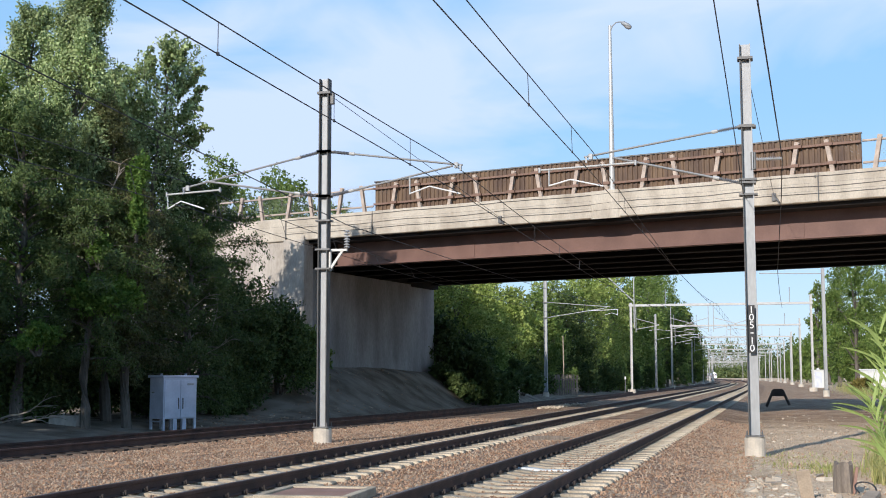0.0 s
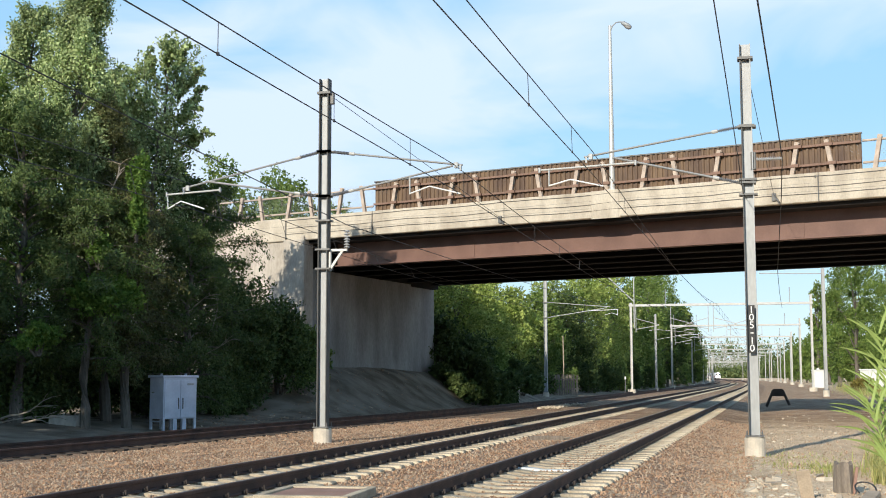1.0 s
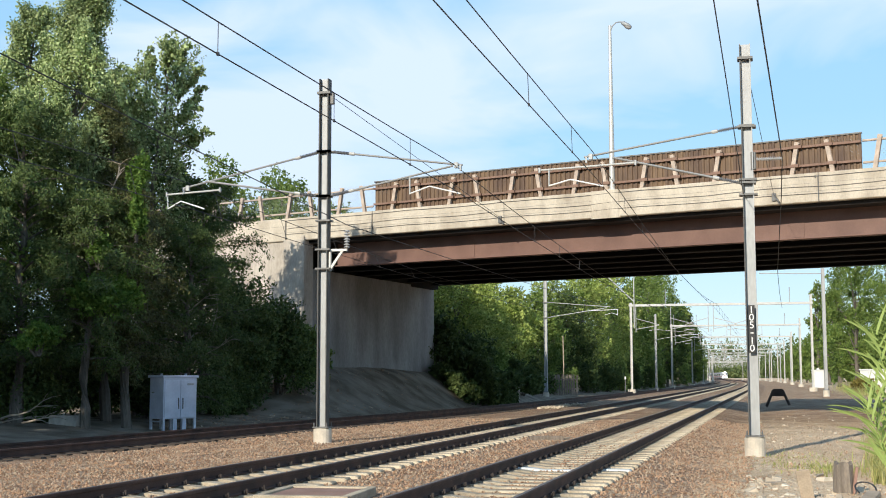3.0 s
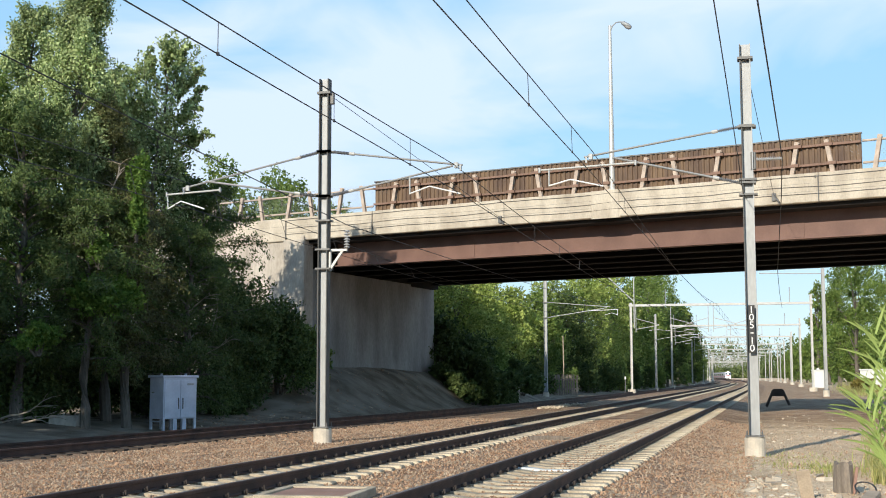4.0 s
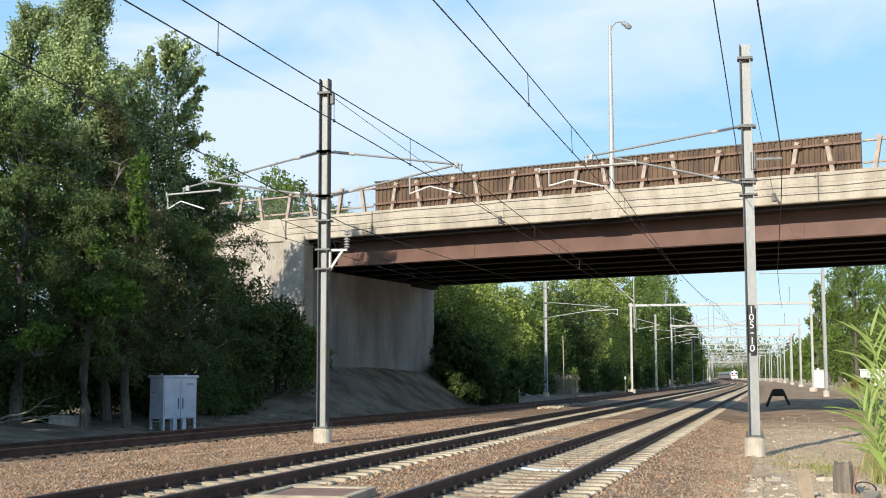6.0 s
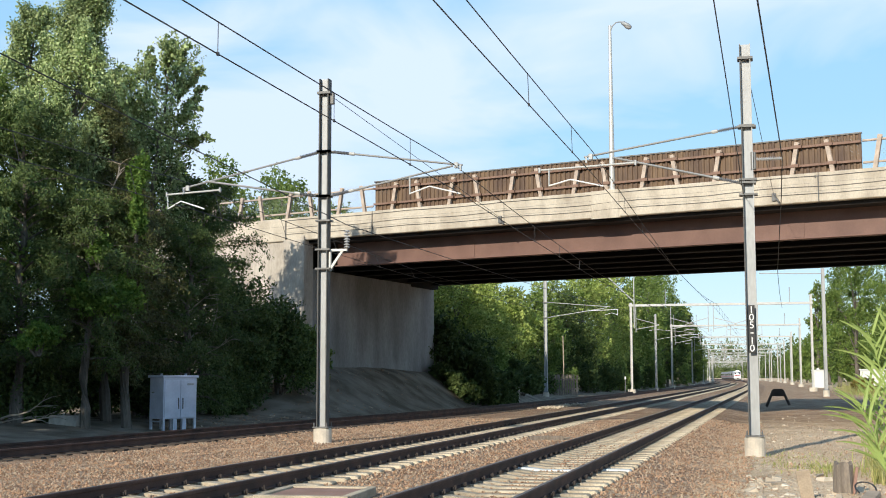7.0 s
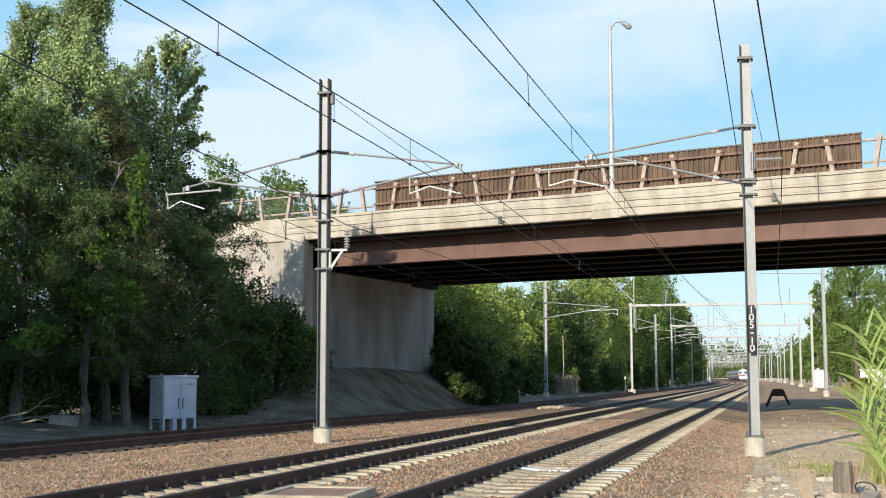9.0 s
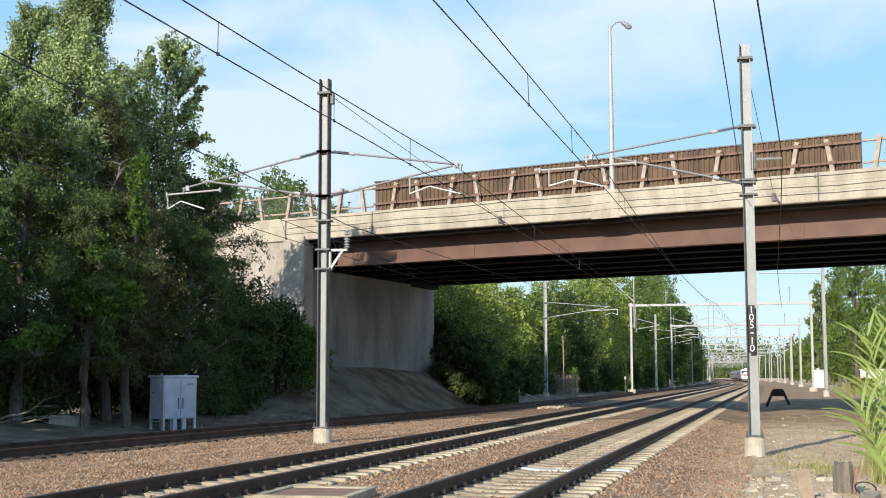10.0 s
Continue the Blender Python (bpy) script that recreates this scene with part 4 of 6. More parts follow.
# ---- equipment cabinet ----
def build_cabinet():
    z = ground_z(-18.3, 36.4)
    c = empty("equipment_cabinet", pose(-18.38, 36.55, z + 0.0, 0, 0, 60), "faded blue-white steel cabinet on legs with double doors", "cabinet")
    bm = bmesh.new()
    box(bm, (0, 0, 1.02), (1.22, 0.78, 1.28), bevel=0.015)
    part("body", bm, M_CAB, c)
    bm = bmesh.new()
    box(bm, (0, 0, 1.69), (1.32, 0.88, 0.08), bevel=0.02)
    for s in (-0.45, 0.45):
        box(bm, (s, 0, 1.76), (0.06, 0.06, 0.06))
    part("roof", bm, M_CAB, c)
    for s in (-1, 1):
        bm = bmesh.new()
        box(bm, (s * 0.29, -0.4, 1.0), (0.565, 0.03, 1.16), bevel=0.006)
        d = part("door", bm, M_CAB, c)
        bm = bmesh.new()
        box(bm, (s * 0.08, -0.43, 0.86), (0.03, 0.03, 0.34), bevel=0.006)
        part("handle", bm, M_GALVD, d, "dark upright handle")
    bm = bmesh.new()
    box(bm, (0.36, -0.418, 1.45), (0.24, 0.006, 0.06))
    part("label_plate", bm, M_GALV, c, "small grey label strip")
    for x in (-0.57, -0.17, 0.17, 0.57):
        for y in (-0.35, 0.35):
            bm = bmesh.new()
            box(bm, (x, y, 0.18), (0.07 if abs(x) > 0.5 else 0.13, 0.07, 0.44))
            part("leg", bm, M_CAB, c)
    bm = bmesh.new()
    beam(bm, (-0.57, -0.35, 0.3), (-0.57, 0.35, 0.3), 0.04, 0.04)
    part("brace", bm, M_CAB, c)


build_cabinet()


# ---- plants ----
def leaf_cloud(rng, lobes, n, size, aspect=0.55, shell=0.5, droop=0.0, gaps=0.18, spray=0.35, upward=0.35):
    """Rhombic folded leaves spread through lobes (centre, radii); denser to the outside, thinned by noise."""
    lobes = np.array(lobes, float)
    w = (lobes[:, 3] * lobes[:, 4] * lobes[:, 5]) ** 0.67
    k = rng.choice(len(lobes), size=n, p=w / w.sum())
    d = rng.normal(size=(n, 3))
    d /= np.linalg.norm(d, axis=1, keepdims=True)
    r = rng.random(n) ** (1.0 / 3.0) * (1 - shell) + shell * (0.75 + 0.3 * rng.random(n))
    wob = 1 + 0.22 * np.sin(d[:, 0] * 7 + k * 1.7) * np.sin(d[:, 1] * 6 + k) + 0.15 * np.sin(d[:, 2] * 9 + k * 2.3)
    # some of the leaves sit along sprays that poke out of the mass
    sd = rng.normal(size=(len(lobes), 16, 3))
    sd[:, :, 2] += upward * 2
    sd /= np.linalg.norm(sd, axis=2, keepdims=True)
    on = rng.random(n) < spray
    q = 0.55 + 0.85 * rng.random(n)
    e = sd[k, rng.integers(16, size=n)] + rng.normal(size=(n, 3)) * (0.13 - 0.05 * q)[:, None]
    d = np.where(on[:, None], e, d)
    r = np.where(on, q, r)
    wob = np.where(on, 1.0, wob)
    c = lobes[k, :3] + d * lobes[k, 3:6] * (r * wob)[:, None]
    hole = np.sin(c[:, 0] * 2.3 + 1.3 * np.sin(c[:, 2] * 1.9)) * np.sin(c[:, 1] * 2.1 + c[:, 2] * 1.1) * np.sin(c[:, 2] * 2.7 + c[:, 0])
    keep = hole > -1 + gaps * 3.2 * rng.random(n)
    c, d = c[keep], d[keep]
    n = len(c)
    a = rng.normal(size=(n, 3)) + d * 0.7
    a[:, 2] -= droop
    a /= np.linalg.norm(a, axis=1, keepdims=True)
    b = np.cross(a, rng.normal(size=(n, 3)))
    b /= np.linalg.norm(b, axis=1, keepdims=True) + 1e-9
    s = size * (0.6 + 0.8 * rng.random((n, 1)))
    v = np.stack([c - a * s * 0.5, c + b * s * aspect * 0.5, c + a * s * 0.5, c - b * s * aspect * 0.5], 1).reshape(-1, 3)
    f = np.arange(4 * n).reshape(n, 4)
    return v, f


def limbs(rng, h, r, lean, ends, trunk_top=0.75):
    """A tapered, slightly bent trunk and limbs that reach into the crown."""
    bm = bmesh.new()
    pts = [Vector((lean[0] * (i / 6) ** 1.5 + rng.normal() * 0.04 * h * 0.1, lean[1] * (i / 6) ** 1.5 + rng.normal() * 0.04 * h * 0.1, -0.3 + (h * trunk_top + 0.3) * i / 6)) for i in range(7)]
    for i in range(6):
        tube(bm, pts[i], pts[i + 1], r * (1 - i / 7.0) * (1.25 if i == 0 else 1.0), r * (1 - (i + 1) / 7.0), 9)
    for e in ends:
        e = Vector(e)
        t = min(0.95, max(0.25, (e.z / (h * trunk_top)) * 0.62))
        j = min(5, int(t * 6))
        s = pts[j].lerp(pts[j + 1], t * 6 - j)
        mid = s.lerp(e, 0.55) + Vector((0, 0, 0.12 * (e - s).length))
        tube(bm, s, mid, r * 0.34 * (1 - t * 0.5), r * 0.2, 6)
        tube(bm, mid, e, r * 0.2, r * 0.05, 5)
    return bm


def tree(seed, x, y, h, cr, base, n, size, leaf, label, lean=(0, 0), loose=0.18, spray=0.4, upward=0.35, spire=0.0, bark=None, group="trees beside the line", lobes_n=16, aspect=0.55, droop=0.0, z=None, trunk=None):
    rng = np.random.default_rng(seed)
    lobes = []
    for i in range(lobes_n):
        q = (i + 0.5) / lobes_n
        zz = base + (h - base) * (0.06 + 0.9 * q)
        env = math.sin(math.pi * min(1, 0.22 + 0.78 * q * 0.98)) ** 0.6 if spire == 0 else (1 - q) ** 0.8 + 0.12
        ang = i * 2.4 + rng.random()
        rr = cr * env * (0.35 + 0.45 * rng.random())
        lr = cr * (0.28 + 0.2 * rng.random()) * (0.6 + 0.4 * env)
        lobes.append((lean[0] * q + rr * math.cos(ang), lean[1] * q + rr * math.sin(ang), zz, lr, lr, lr * (0.8 + 0.5 * rng.random())))
    zg = ground_z(x, y) if z is None else z
    ob = empty("tree", pose(x, y, zg), label, "tree", group)
    part("trunk", limbs(rng, h, trunk or 0.02 * h, lean, [l[:3] for l in lobes]), bark or M_BARK, ob, "grey-brown trunk and limbs")
    v, f = leaf_cloud(rng, lobes, n, size, aspect, gaps=loose, droop=droop, spray=spray, upward=upward)
    mesh_np("crown", v, f, leaf, ob)
    return ob


def shrub(seed, x, y, w, h, n, size, leaf, label, group="shrubs", z=None, name="shrub"):
    rng = np.random.default_rng(seed)
    lobes = []
    for i in range(9):
        a = rng.random() * 6.283
        q = rng.random()
        lobes.append((w * 0.6 * q * math.cos(a), w * 0.6 * q * math.sin(a), h * (0.18 + 0.62 * rng.random() * (1 - 0.5 * q)), w * (0.3 + 0.2 * rng.random()), w * (0.3 + 0.2 * rng.random()), h * (0.2 + 0.12 * rng.random())))
    zg = ground_z(x, y) if z is None else z
    ob = empty(name, pose(x, y, zg), label, "shrub", group)
    bm = bmesh.new()
    for l in lobes:
        tube(bm, (l[0] * 0.2, l[1] * 0.2, -0.2), l[:3], 0.035, 0.012, 5)
    part("branchwork", bm, M_BARK, ob)
    v, f = leaf_cloud(rng, lobes, n, size)
    keep = v.reshape(-1, 4, 3)[:, :, 2].min(1) > -0.1
    f = np.arange(4 * keep.sum()).reshape(-1, 4)
    mesh_np("foliage", v.reshape(-1, 4, 3)[keep].reshape(-1, 3), f, leaf, ob)
    return ob


def branchy(seed, x, y, h, base, spread, limbs_n, twigs_n, n, size, leaf, label, rise=(20, 65), tight=0.13, aspect=0.7, shape="oval", lean=(0, 0), trunk=0.18, hang=0.3, group="trees beside the line"):
    """A tree grown limb by limb: curved limbs from a tapered trunk, twigs on them and leaves strung along the twigs."""
    rng = np.random.default_rng(seed)
    ob = empty("tree", pose(x, y, ground_z(x, y)), label, "tree", group)
    stem = [Vector((lean[0] * (k / 8) ** 1.4 + 0.06 * math.sin(k * 1.9 + seed), lean[1] * (k / 8) ** 1.4 + 0.06 * math.cos(k * 1.7 + seed), -0.3 + (0.96 * h + 0.3) * k / 8)) for k in range(9)]
    bm = bmesh.new()
    rod(bm, stem, trunk * 1.15, 9, 0.12)
    starts, ends = [], []
    for i in range(limbs_n):
        q = (i + rng.random()) / limbs_n
        zz = base + (0.97 * h - base) * q
        g = min(7.99, (zz + 0.3) / (0.96 * h + 0.3) * 8)
        p = stem[int(g)].lerp(stem[int(g) + 1], g - int(g))
        env = math.sin(math.pi * min(1, 0.2 + 0.74 * q)) ** 0.7 if shape == "oval" else (1 - q) ** 0.75 + 0.08
        ln = spread * env * rng.uniform(0.7, 1.2)
        az = i * 2.4 + rng.normal() * 0.4
        e0, e1 = rise[0] + rng.normal() * 8 + 25 * q * (shape == "oval"), rise[1] + rng.normal() * 8
        line = [p]
        for k in range(5):
            el = radians(min(88, e0 + (e1 - e0) * k / 4))
            p = p + Vector((math.cos(az) * math.cos(el), math.sin(az) * math.cos(el), math.sin(el))) * ln / 5
            az += rng.normal() * 0.12
            line.append(p)
        rod(bm, line, max(0.012, trunk * 0.28 * (1 - 0.7 * q)), 5, 0.2)
        for k in range(twigs_n):
            u = 0.22 + 0.78 * (k + rng.random()) / twigs_n
            g = min(4.99, u * 5)
            a = line[int(g)].lerp(line[int(g) + 1], g - int(g))
            d = (line[int(g) + 1] - line[int(g)]).normalized()
            d = (d + Vector((rng.normal(), rng.normal(), rng.normal() * 0.7)) * 0.62 + Vector((0, 0, 0.35 if rise[1] > 0 else -0.3))).normalized()
            b = a + d * (0.28 + 0.34 * rng.random()) * min(1.6, max(0.8, 0.5 * ln + 0.5))
            starts.append(a[:])
            ends.append(b[:])
            if k % 2 == 0:
                rod(bm, [a, b], 0.008, 3, 0.4)
    part("trunk", bm, M_BARK, ob, "grey-brown trunk and limbs")
    a, b = np.array(starts), np.array(ends)
    k = rng.integers(len(a), size=n)
    u = rng.random(n) ** 0.8
    c = a[k] + (b[k] - a[k]) * u[:, None] + rng.normal(size=(n, 3)) * (tight * (1.15 - 0.6 * u))[:, None]
    out = c - np.array([stem[4].x, stem[4].y, 0])
    out[:, 2] = 0.25 * np.hypot(out[:, 0], out[:, 1])
    out /= np.linalg.norm(out, axis=1, keepdims=True) + 1e-6
    nrm = out * 0.9 + rng.normal(size=(n, 3)) * 0.8
    ax = rng.normal(size=(n, 3)) * 0.8 + (b[k] - a[k])
    ax[:, 2] -= hang
    ax -= nrm * ((ax * nrm).sum(1) / (nrm * nrm).sum(1))[:, None]
    ax /= np.linalg.norm(ax, axis=1, keepdims=True) + 1e-9
    sd = np.cross(ax, nrm)
    sd /= np.linalg.norm(sd, axis=1, keepdims=True) + 1e-9
    w = size * (0.65 + 0.7 * rng.random((n, 1)))
    v = np.stack([c - ax * w * 0.5, c + sd * w * aspect * 0.5 - ax * w * 0.08, c + ax * w * 0.5, c - sd * w * aspect * 0.5 - ax * w * 0.08], 1).reshape(-1, 3)
    keep = v.reshape(-1, 4, 3)[:, :, 2].min(1) > 0.05
    v = v.reshape(-1, 4, 3)[keep].reshape(-1, 3)
    mesh_np("crown", v, np.arange(len(v)).reshape(-1, 4), leaf, ob)
    return ob


POP = "tall grey-green poplar with loose shimmering leaves"
CED = "dark dense cedar with brownish inner twigs"
branchy(11, -22.6, 36.4, 14.4, 3.5, 1.95, 66, 13, 68000, 0.092, M_LEAF_A, POP, (15, 72), 0.15, lean=(0.9, 0), trunk=0.22)
branchy(12, -25.3, 37.5, 14.0, 3.0, 1.6, 48, 12, 40000, 0.1, M_LEAF_A, POP, (15, 74), 0.15, lean=(0.9, 0))
branchy(10, -23.5, 40.4, 12.3, 3.0, 2.2, 44, 11, 22000, 0.12, M_LEAF_A, POP, (15, 70), 0.16, lean=(0.8, 0))
POPLAR = branchy(13, -22.4, 41.5, 13.5, 5.0, 2.5, 44, 9, 9500, 0.115, M_LEAF_A, POP, (24, 62), 0.10, lean=(1.1, 0), trunk=0.14)
branchy(14, -20.9, 36.8, 10.6, 1.6, 1.9, 68, 13, 52000, 0.085, M_LEAF_H, CED, (22, -12), 0.12, 0.4, "spire", trunk=0.17, hang=0.5)
branchy(15, -20.9, 43.8, 8.7, 0.3, 2.2, 60, 13, 46000, 0.11, M_LEAF_B, CED, (20, -8), 0.14, 0.45, hang=0.5)
branchy(16, -22.0, 33.6, 9.6, 1.6, 2.3, 60, 12, 42000, 0.105, M_LEAF_B, CED, (18, -12), 0.15, 0.45, trunk=0.2, hang=0.5)
branchy(17, -24.2, 33.5, 11.4, 1.0, 2.5, 52, 12, 28000, 0.13, M_LEAF_D, "leafy broad tree at the wood's edge", (20, 55), 0.17)
tree(18, -23.9, 45.0, 12.0, 2.7, 0.3, 22000, 0.18, M_LEAF_B, CED, (0, 0), 0.1, lobes_n=18)
branchy(19, -19.95, 33.9, 7.2, 2.0, 1.75, 44, 12, 27000, 0.088, M_LEAF_B, "dark cedar with a bare grey trunk foot", (12, -22), 0.12, 0.42, lean=(0, 0.3), trunk=0.15, hang=0.6)
branchy(20, -19.5, 35.6, 7.6, 2.1, 1.7, 44, 12, 27000, 0.088, M_LEAF_H, "olive cedar with a bare grey trunk foot", (12, -22), 0.12, 0.42, lean=(-0.2, 0.2), trunk=0.15, hang=0.6)
branchy(21, -19.4, 39.6, 6.8, 0.4, 1.7, 50, 12, 28000, 0.095, M_LEAF_B, CED, (16, -12), 0.13, 0.42, hang=0.5)
SHR = "dark green shrub in the shade of the trees"
for i, (x, y, w, h, lf) in enumerate(((-20.7, 47.5, 2.9, 6.6, M_LEAF_B), (-20.5, 50.3, 2.1, 4.4, M_LEAF_B), (-19.9, 52.6, 1.4, 2.4, M_LEAF_D), (-22.5, 50.5, 2.4, 5.4, M_LEAF_B),
                                      (-23.6, 36.5, 2.2, 3.6, M_LEAF_B), (-22.4, 39.6, 2.0, 3.4, M_LEAF_B), (-21.8, 42.5, 1.8, 2.6, M_LEAF_B), (-25.5, 33.5, 2.4, 4.0, M_LEAF_B), (-22.6, 31.3, 1.5, 2.4, M_LEAF_D), (-26.5, 46, 3.0, 6.0, M_LEAF_B), (-25.2, 40.5, 2.6, 3.4, M_LEAF_B), (-22.4, 34.6, 1.6, 2.2, M_LEAF_B), (-24.2, 38.0, 2.0, 3.0, M_LEAF_B), (-27.5, 37, 2.6, 4.0, M_LEAF_B), (-20.9, 39.5, 1.3, 1.6, M_LEAF_B), (-20.6, 45.2, 1.6, 2.2, M_LEAF_B))):
    shrub(40 + i, x, y, w, h, 7500 if y < 45 else 19000, 0.14, lf, SHR)
VINE = "bright green climbing vine hanging on a tree"
for i, (x, y, z, w, h, n) in enumerate(((-18.75, 34.6, 5.9, 0.42, 1.7, 2600), (-19.2, 33.8, 3.2, 1.15, 1.9, 7500), (-19.35, 33.6, 5.0, 0.5, 0.9, 1200), (-19.95, 31.4, 2.4, 0.85, 0.8, 2600), (-18.9, 34.9, 7.3, 0.4, 1.3, 1300))):
    shrub(70 + i, x, y, w, h, int(n * 1.5), 0.105, M_LEAF_C, VINE, "vines", z=z, name="vine")
# bare dead boughs
rngd = np.random.default_rng(5)
for i, (x, y, z, dx, dz, ln) in enumerate(((-19.3, 41.0, 3.0, 0.8, 1.2, 1.6), (-19.5, 40.5, 2.2, 1.2, 0.5, 1.5), (-19.6, 39.8, 3.6, 1.0, 0.9, 1.2), (-20.2, 35.3, 7.0, 0.25, 1.0, 1.5), (-21.2, 31.6, 0.25, 1.1, 0.35, 1.4), (-21.4, 31.2, 0.1, 1.3, 0.1, 1.6), (-20.8, 32.0, 0.15, 1.2, 0.2, 1.1))):
    p, d, line, twigs = Vector((0, 0, 0)), Vector((dx, rngd.normal() * 0.3, dz)).normalized(), [Vector((0, 0, 0))], []
    for k in range(5):
        q = p + d * ln / 5
        line.append(q)
        if k > 0:
            for s in range(2):
                e = Vector((rngd.normal(), rngd.normal(), rngd.normal() * 0.6)) * 0.25 + d * 0.25
                twigs.append((q, q + e * 0.5 + Vector((0, 0, 0.03)), q + e))
        p, d = q, (d + Vector((rngd.normal(), rngd.normal(), rngd.normal())) * 0.16).normalized()
    br = tagged(part("dead_branch", rod(bmesh.new(), line, 0.035, 6, 0.25), M_DEAD, m=pose(x, y, z + ground_z(x, y))), "bare pale dead branch among the trees", "branch", "dead branches")
    for tw in twigs:
        part("twig", rod(bmesh.new(), tw, 0.012, 4, 0.3), M_DEAD, br)

# the wood goes on beside and behind the camera
for i, (x, y, h) in enumerate(((-25.0, 26, 9.4), (-22.9, 19.5, 10.9), (-24.0, 11, 11.5), (-23.5, 3, 11.5), (-25, -7, 12))):
    tree(90 + i, x, y, h, 3.2, 0.6, 7000, 0.38, M_LEAF_D, "broad leafy tree in the wood beside the line", loose=0.1, lobes_n=16)

# trees behind the bridge's approach
for i, (x, y, h, r) in enumerate(((-36.0, 90, 16.4, 3.6), (-40.5, 88, 17.0, 3.8), (-33.0, 93, 14.6, 3.0), (-44.5, 88, 17.4, 4.0), (-38.2, 94, 16.8, 3.6), (-42.4, 93, 17.0, 3.6))):
    tree(100 + i, x, y, h, r, 3.0, 11000, 0.26, M_LEAF_D, "leafy tree behind the bridge approach", loose=0.1, lobes_n=18, group="trees behind the approach")

# left wood beyond the bridge
rngw = np.random.default_rng(8)
LBL = "broad green tree in sunlit woodland beyond the bridge"
far = [(-21.5, 76, 7.5, 2.8), (-20.5, 82, 8.0, 2.8), (-24, 86, 9.5, 3.2), (-20.8, 90, 7.6, 2.6), (-24.5, 97, 9.6, 3.2), (-21.5, 104, 8.6, 2.8), (-25, 110, 11.0, 3.6), (-21.0, 114, 9.0, 3.0), (-19.8, 122, 9.5, 3.0),
       (-22.5, 130, 13.0, 4.0), (-20.5, 138, 13.2, 3.6), (-19.6, 147, 13.8, 3.8), (-19.4, 156, 14.6, 4.0), (-18.8, 166, 13.0, 3.6), (-19.5, 176, 11.0, 3.4), (-18.8, 187, 16.5, 3.8), (-18.8, 200, 19.0, 4.4), (-19.2, 213, 20.5, 4.6), (-19, 228, 21.0, 4.8), (-18.4, 246, 16.5, 4.2), (-18, 266, 15.5, 3.8)]
for i, (x, y, h, r) in enumerate(far):
    s = 0.20 if y < 100 else 0.26 if y < 150 else 0.34
    tree(120 + i, x + drift(y), y, h, r, 0.8, 13500 if y < 150 else 9500, s, (M_LEAF_G, M_LEAF_G, M_LEAF_G, M_LEAF_G, M_LEAF_D, M_LEAF_G, M_LEAF_G, M_LEAF_D, M_LEAF_B)[i % 9] if not 15 <= i <= 18 else M_LEAF_D, LBL, loose=0.16, lobes_n=22, group="trees beyond the bridge")
for i, (x, y, w, h) in enumerate(((-18.9, 71.5, 2.2, 4.6), (-18.0, 74.0, 1.9, 3.8), (-17.4, 71.0, 1.5, 2.6), (-16.9, 75.0, 1.4, 2.0), (-16.8, 79.0, 1.2, 1.8), (-18.8, 78, 1.8, 3.0), (-18.4, 84, 1.5, 2.2), (-18.8, 91, 1.6, 2.6), (-19.2, 104, 1.8, 3.4), (-17.8, 112, 1.4, 2.4), (-17.4, 121, 1.6, 3.0), (-17.0, 133, 1.8, 3.4), (-17.0, 143, 1.8, 3.6), (-16.6, 153, 1.6, 3.6), (-16.6, 165, 1.8, 3.6), (-16.4, 180, 1.8, 3.4), (-15.9, 70.2, 1.1, 1.9), (-15.6, 72.4, 1.0, 1.7), (-15.5, 74.6, 0.9, 1.5), (-16.6, 71.5, 1.4, 2.6), (-18.2, 69.3, 0.9, 1.2), (-17.2, 68.8, 0.9, 1.3), (-16.3, 68.3, 0.8, 1.2), (-16.7, 84.5, 1.2, 1.6), (-17.0, 89.5, 1.2, 2.0), (-17.6, 93.5, 1.2, 1.8))):
    # the nearest shrubs take the darker leaf colour to stand for the bridge's shadow
    shrub(160 + i, x, y, w, h, 4500, 0.24, M_LEAF_B if i % 3 or i < 6 or i > 15 else M_LEAF_D, "green shrub at the foot of the wood", "shrubs beyond the bridge")
for i, (u, y, h, r) in enumerate(((-16.6, 206, 11.5, 2.8), (-16.2, 228, 14.0, 3.0), (-16.0, 250, 15.0, 3.0), (-15.6, 274, 13.0, 2.8))):
    tree(150 + i, u + drift(y), y, h, r, 0.3, 9000, 0.36, M_LEAF_D if i % 2 else M_LEAF_B, "dark rounded tree close beside the line", loose=0.06, lobes_n=18, group="trees beyond the bridge")
# the wood's edge along the curve
for i in range(14):
    y = 275 + i * 20
    u = -18.8 + rngw.uniform(-0.6, 0.6) - (1.2 if y > 340 else 0)
    tree(200 + i, u + drift(y), y, 12 + rngw.uniform(-1, 2), 3.6, 0.3, 4500, 0.6, M_LEAF_D if i < 5 else M_LEAF_F, "tall tree in a wood along the curve", lobes_n=12, loose=0.06, group="trees along the curve")

# right-hand trees
for i, (x, y, h, r) in enumerate(((13.5, 112, 12.6, 3.6), (8.3, 140, 15.2, 3.2), (12.8, 134, 15.6, 4.0), (8.6, 181, 17.0, 3.3), (13.5, 160, 17.5, 4.4), (6.9, 207, 16.4, 2.2), (9.4, 228, 16, 3.0), (17, 104, 13, 3.6), (8.6, 262, 10, 2.8), (8.6, 300, 10, 3.0), (8.4, 340, 9.5, 3.0), (8.0, 385, 9, 3.0))):
    tree(230 + i, x + drift(y), y, h, r, 0.4, 19000 if y < 200 else 5500, 0.23 if y < 200 else 0.4, M_LEAF_D, "broad leafy tree on the sandy side of the line", lobes_n=16, loose=0.06, group="trees on the sandy side")


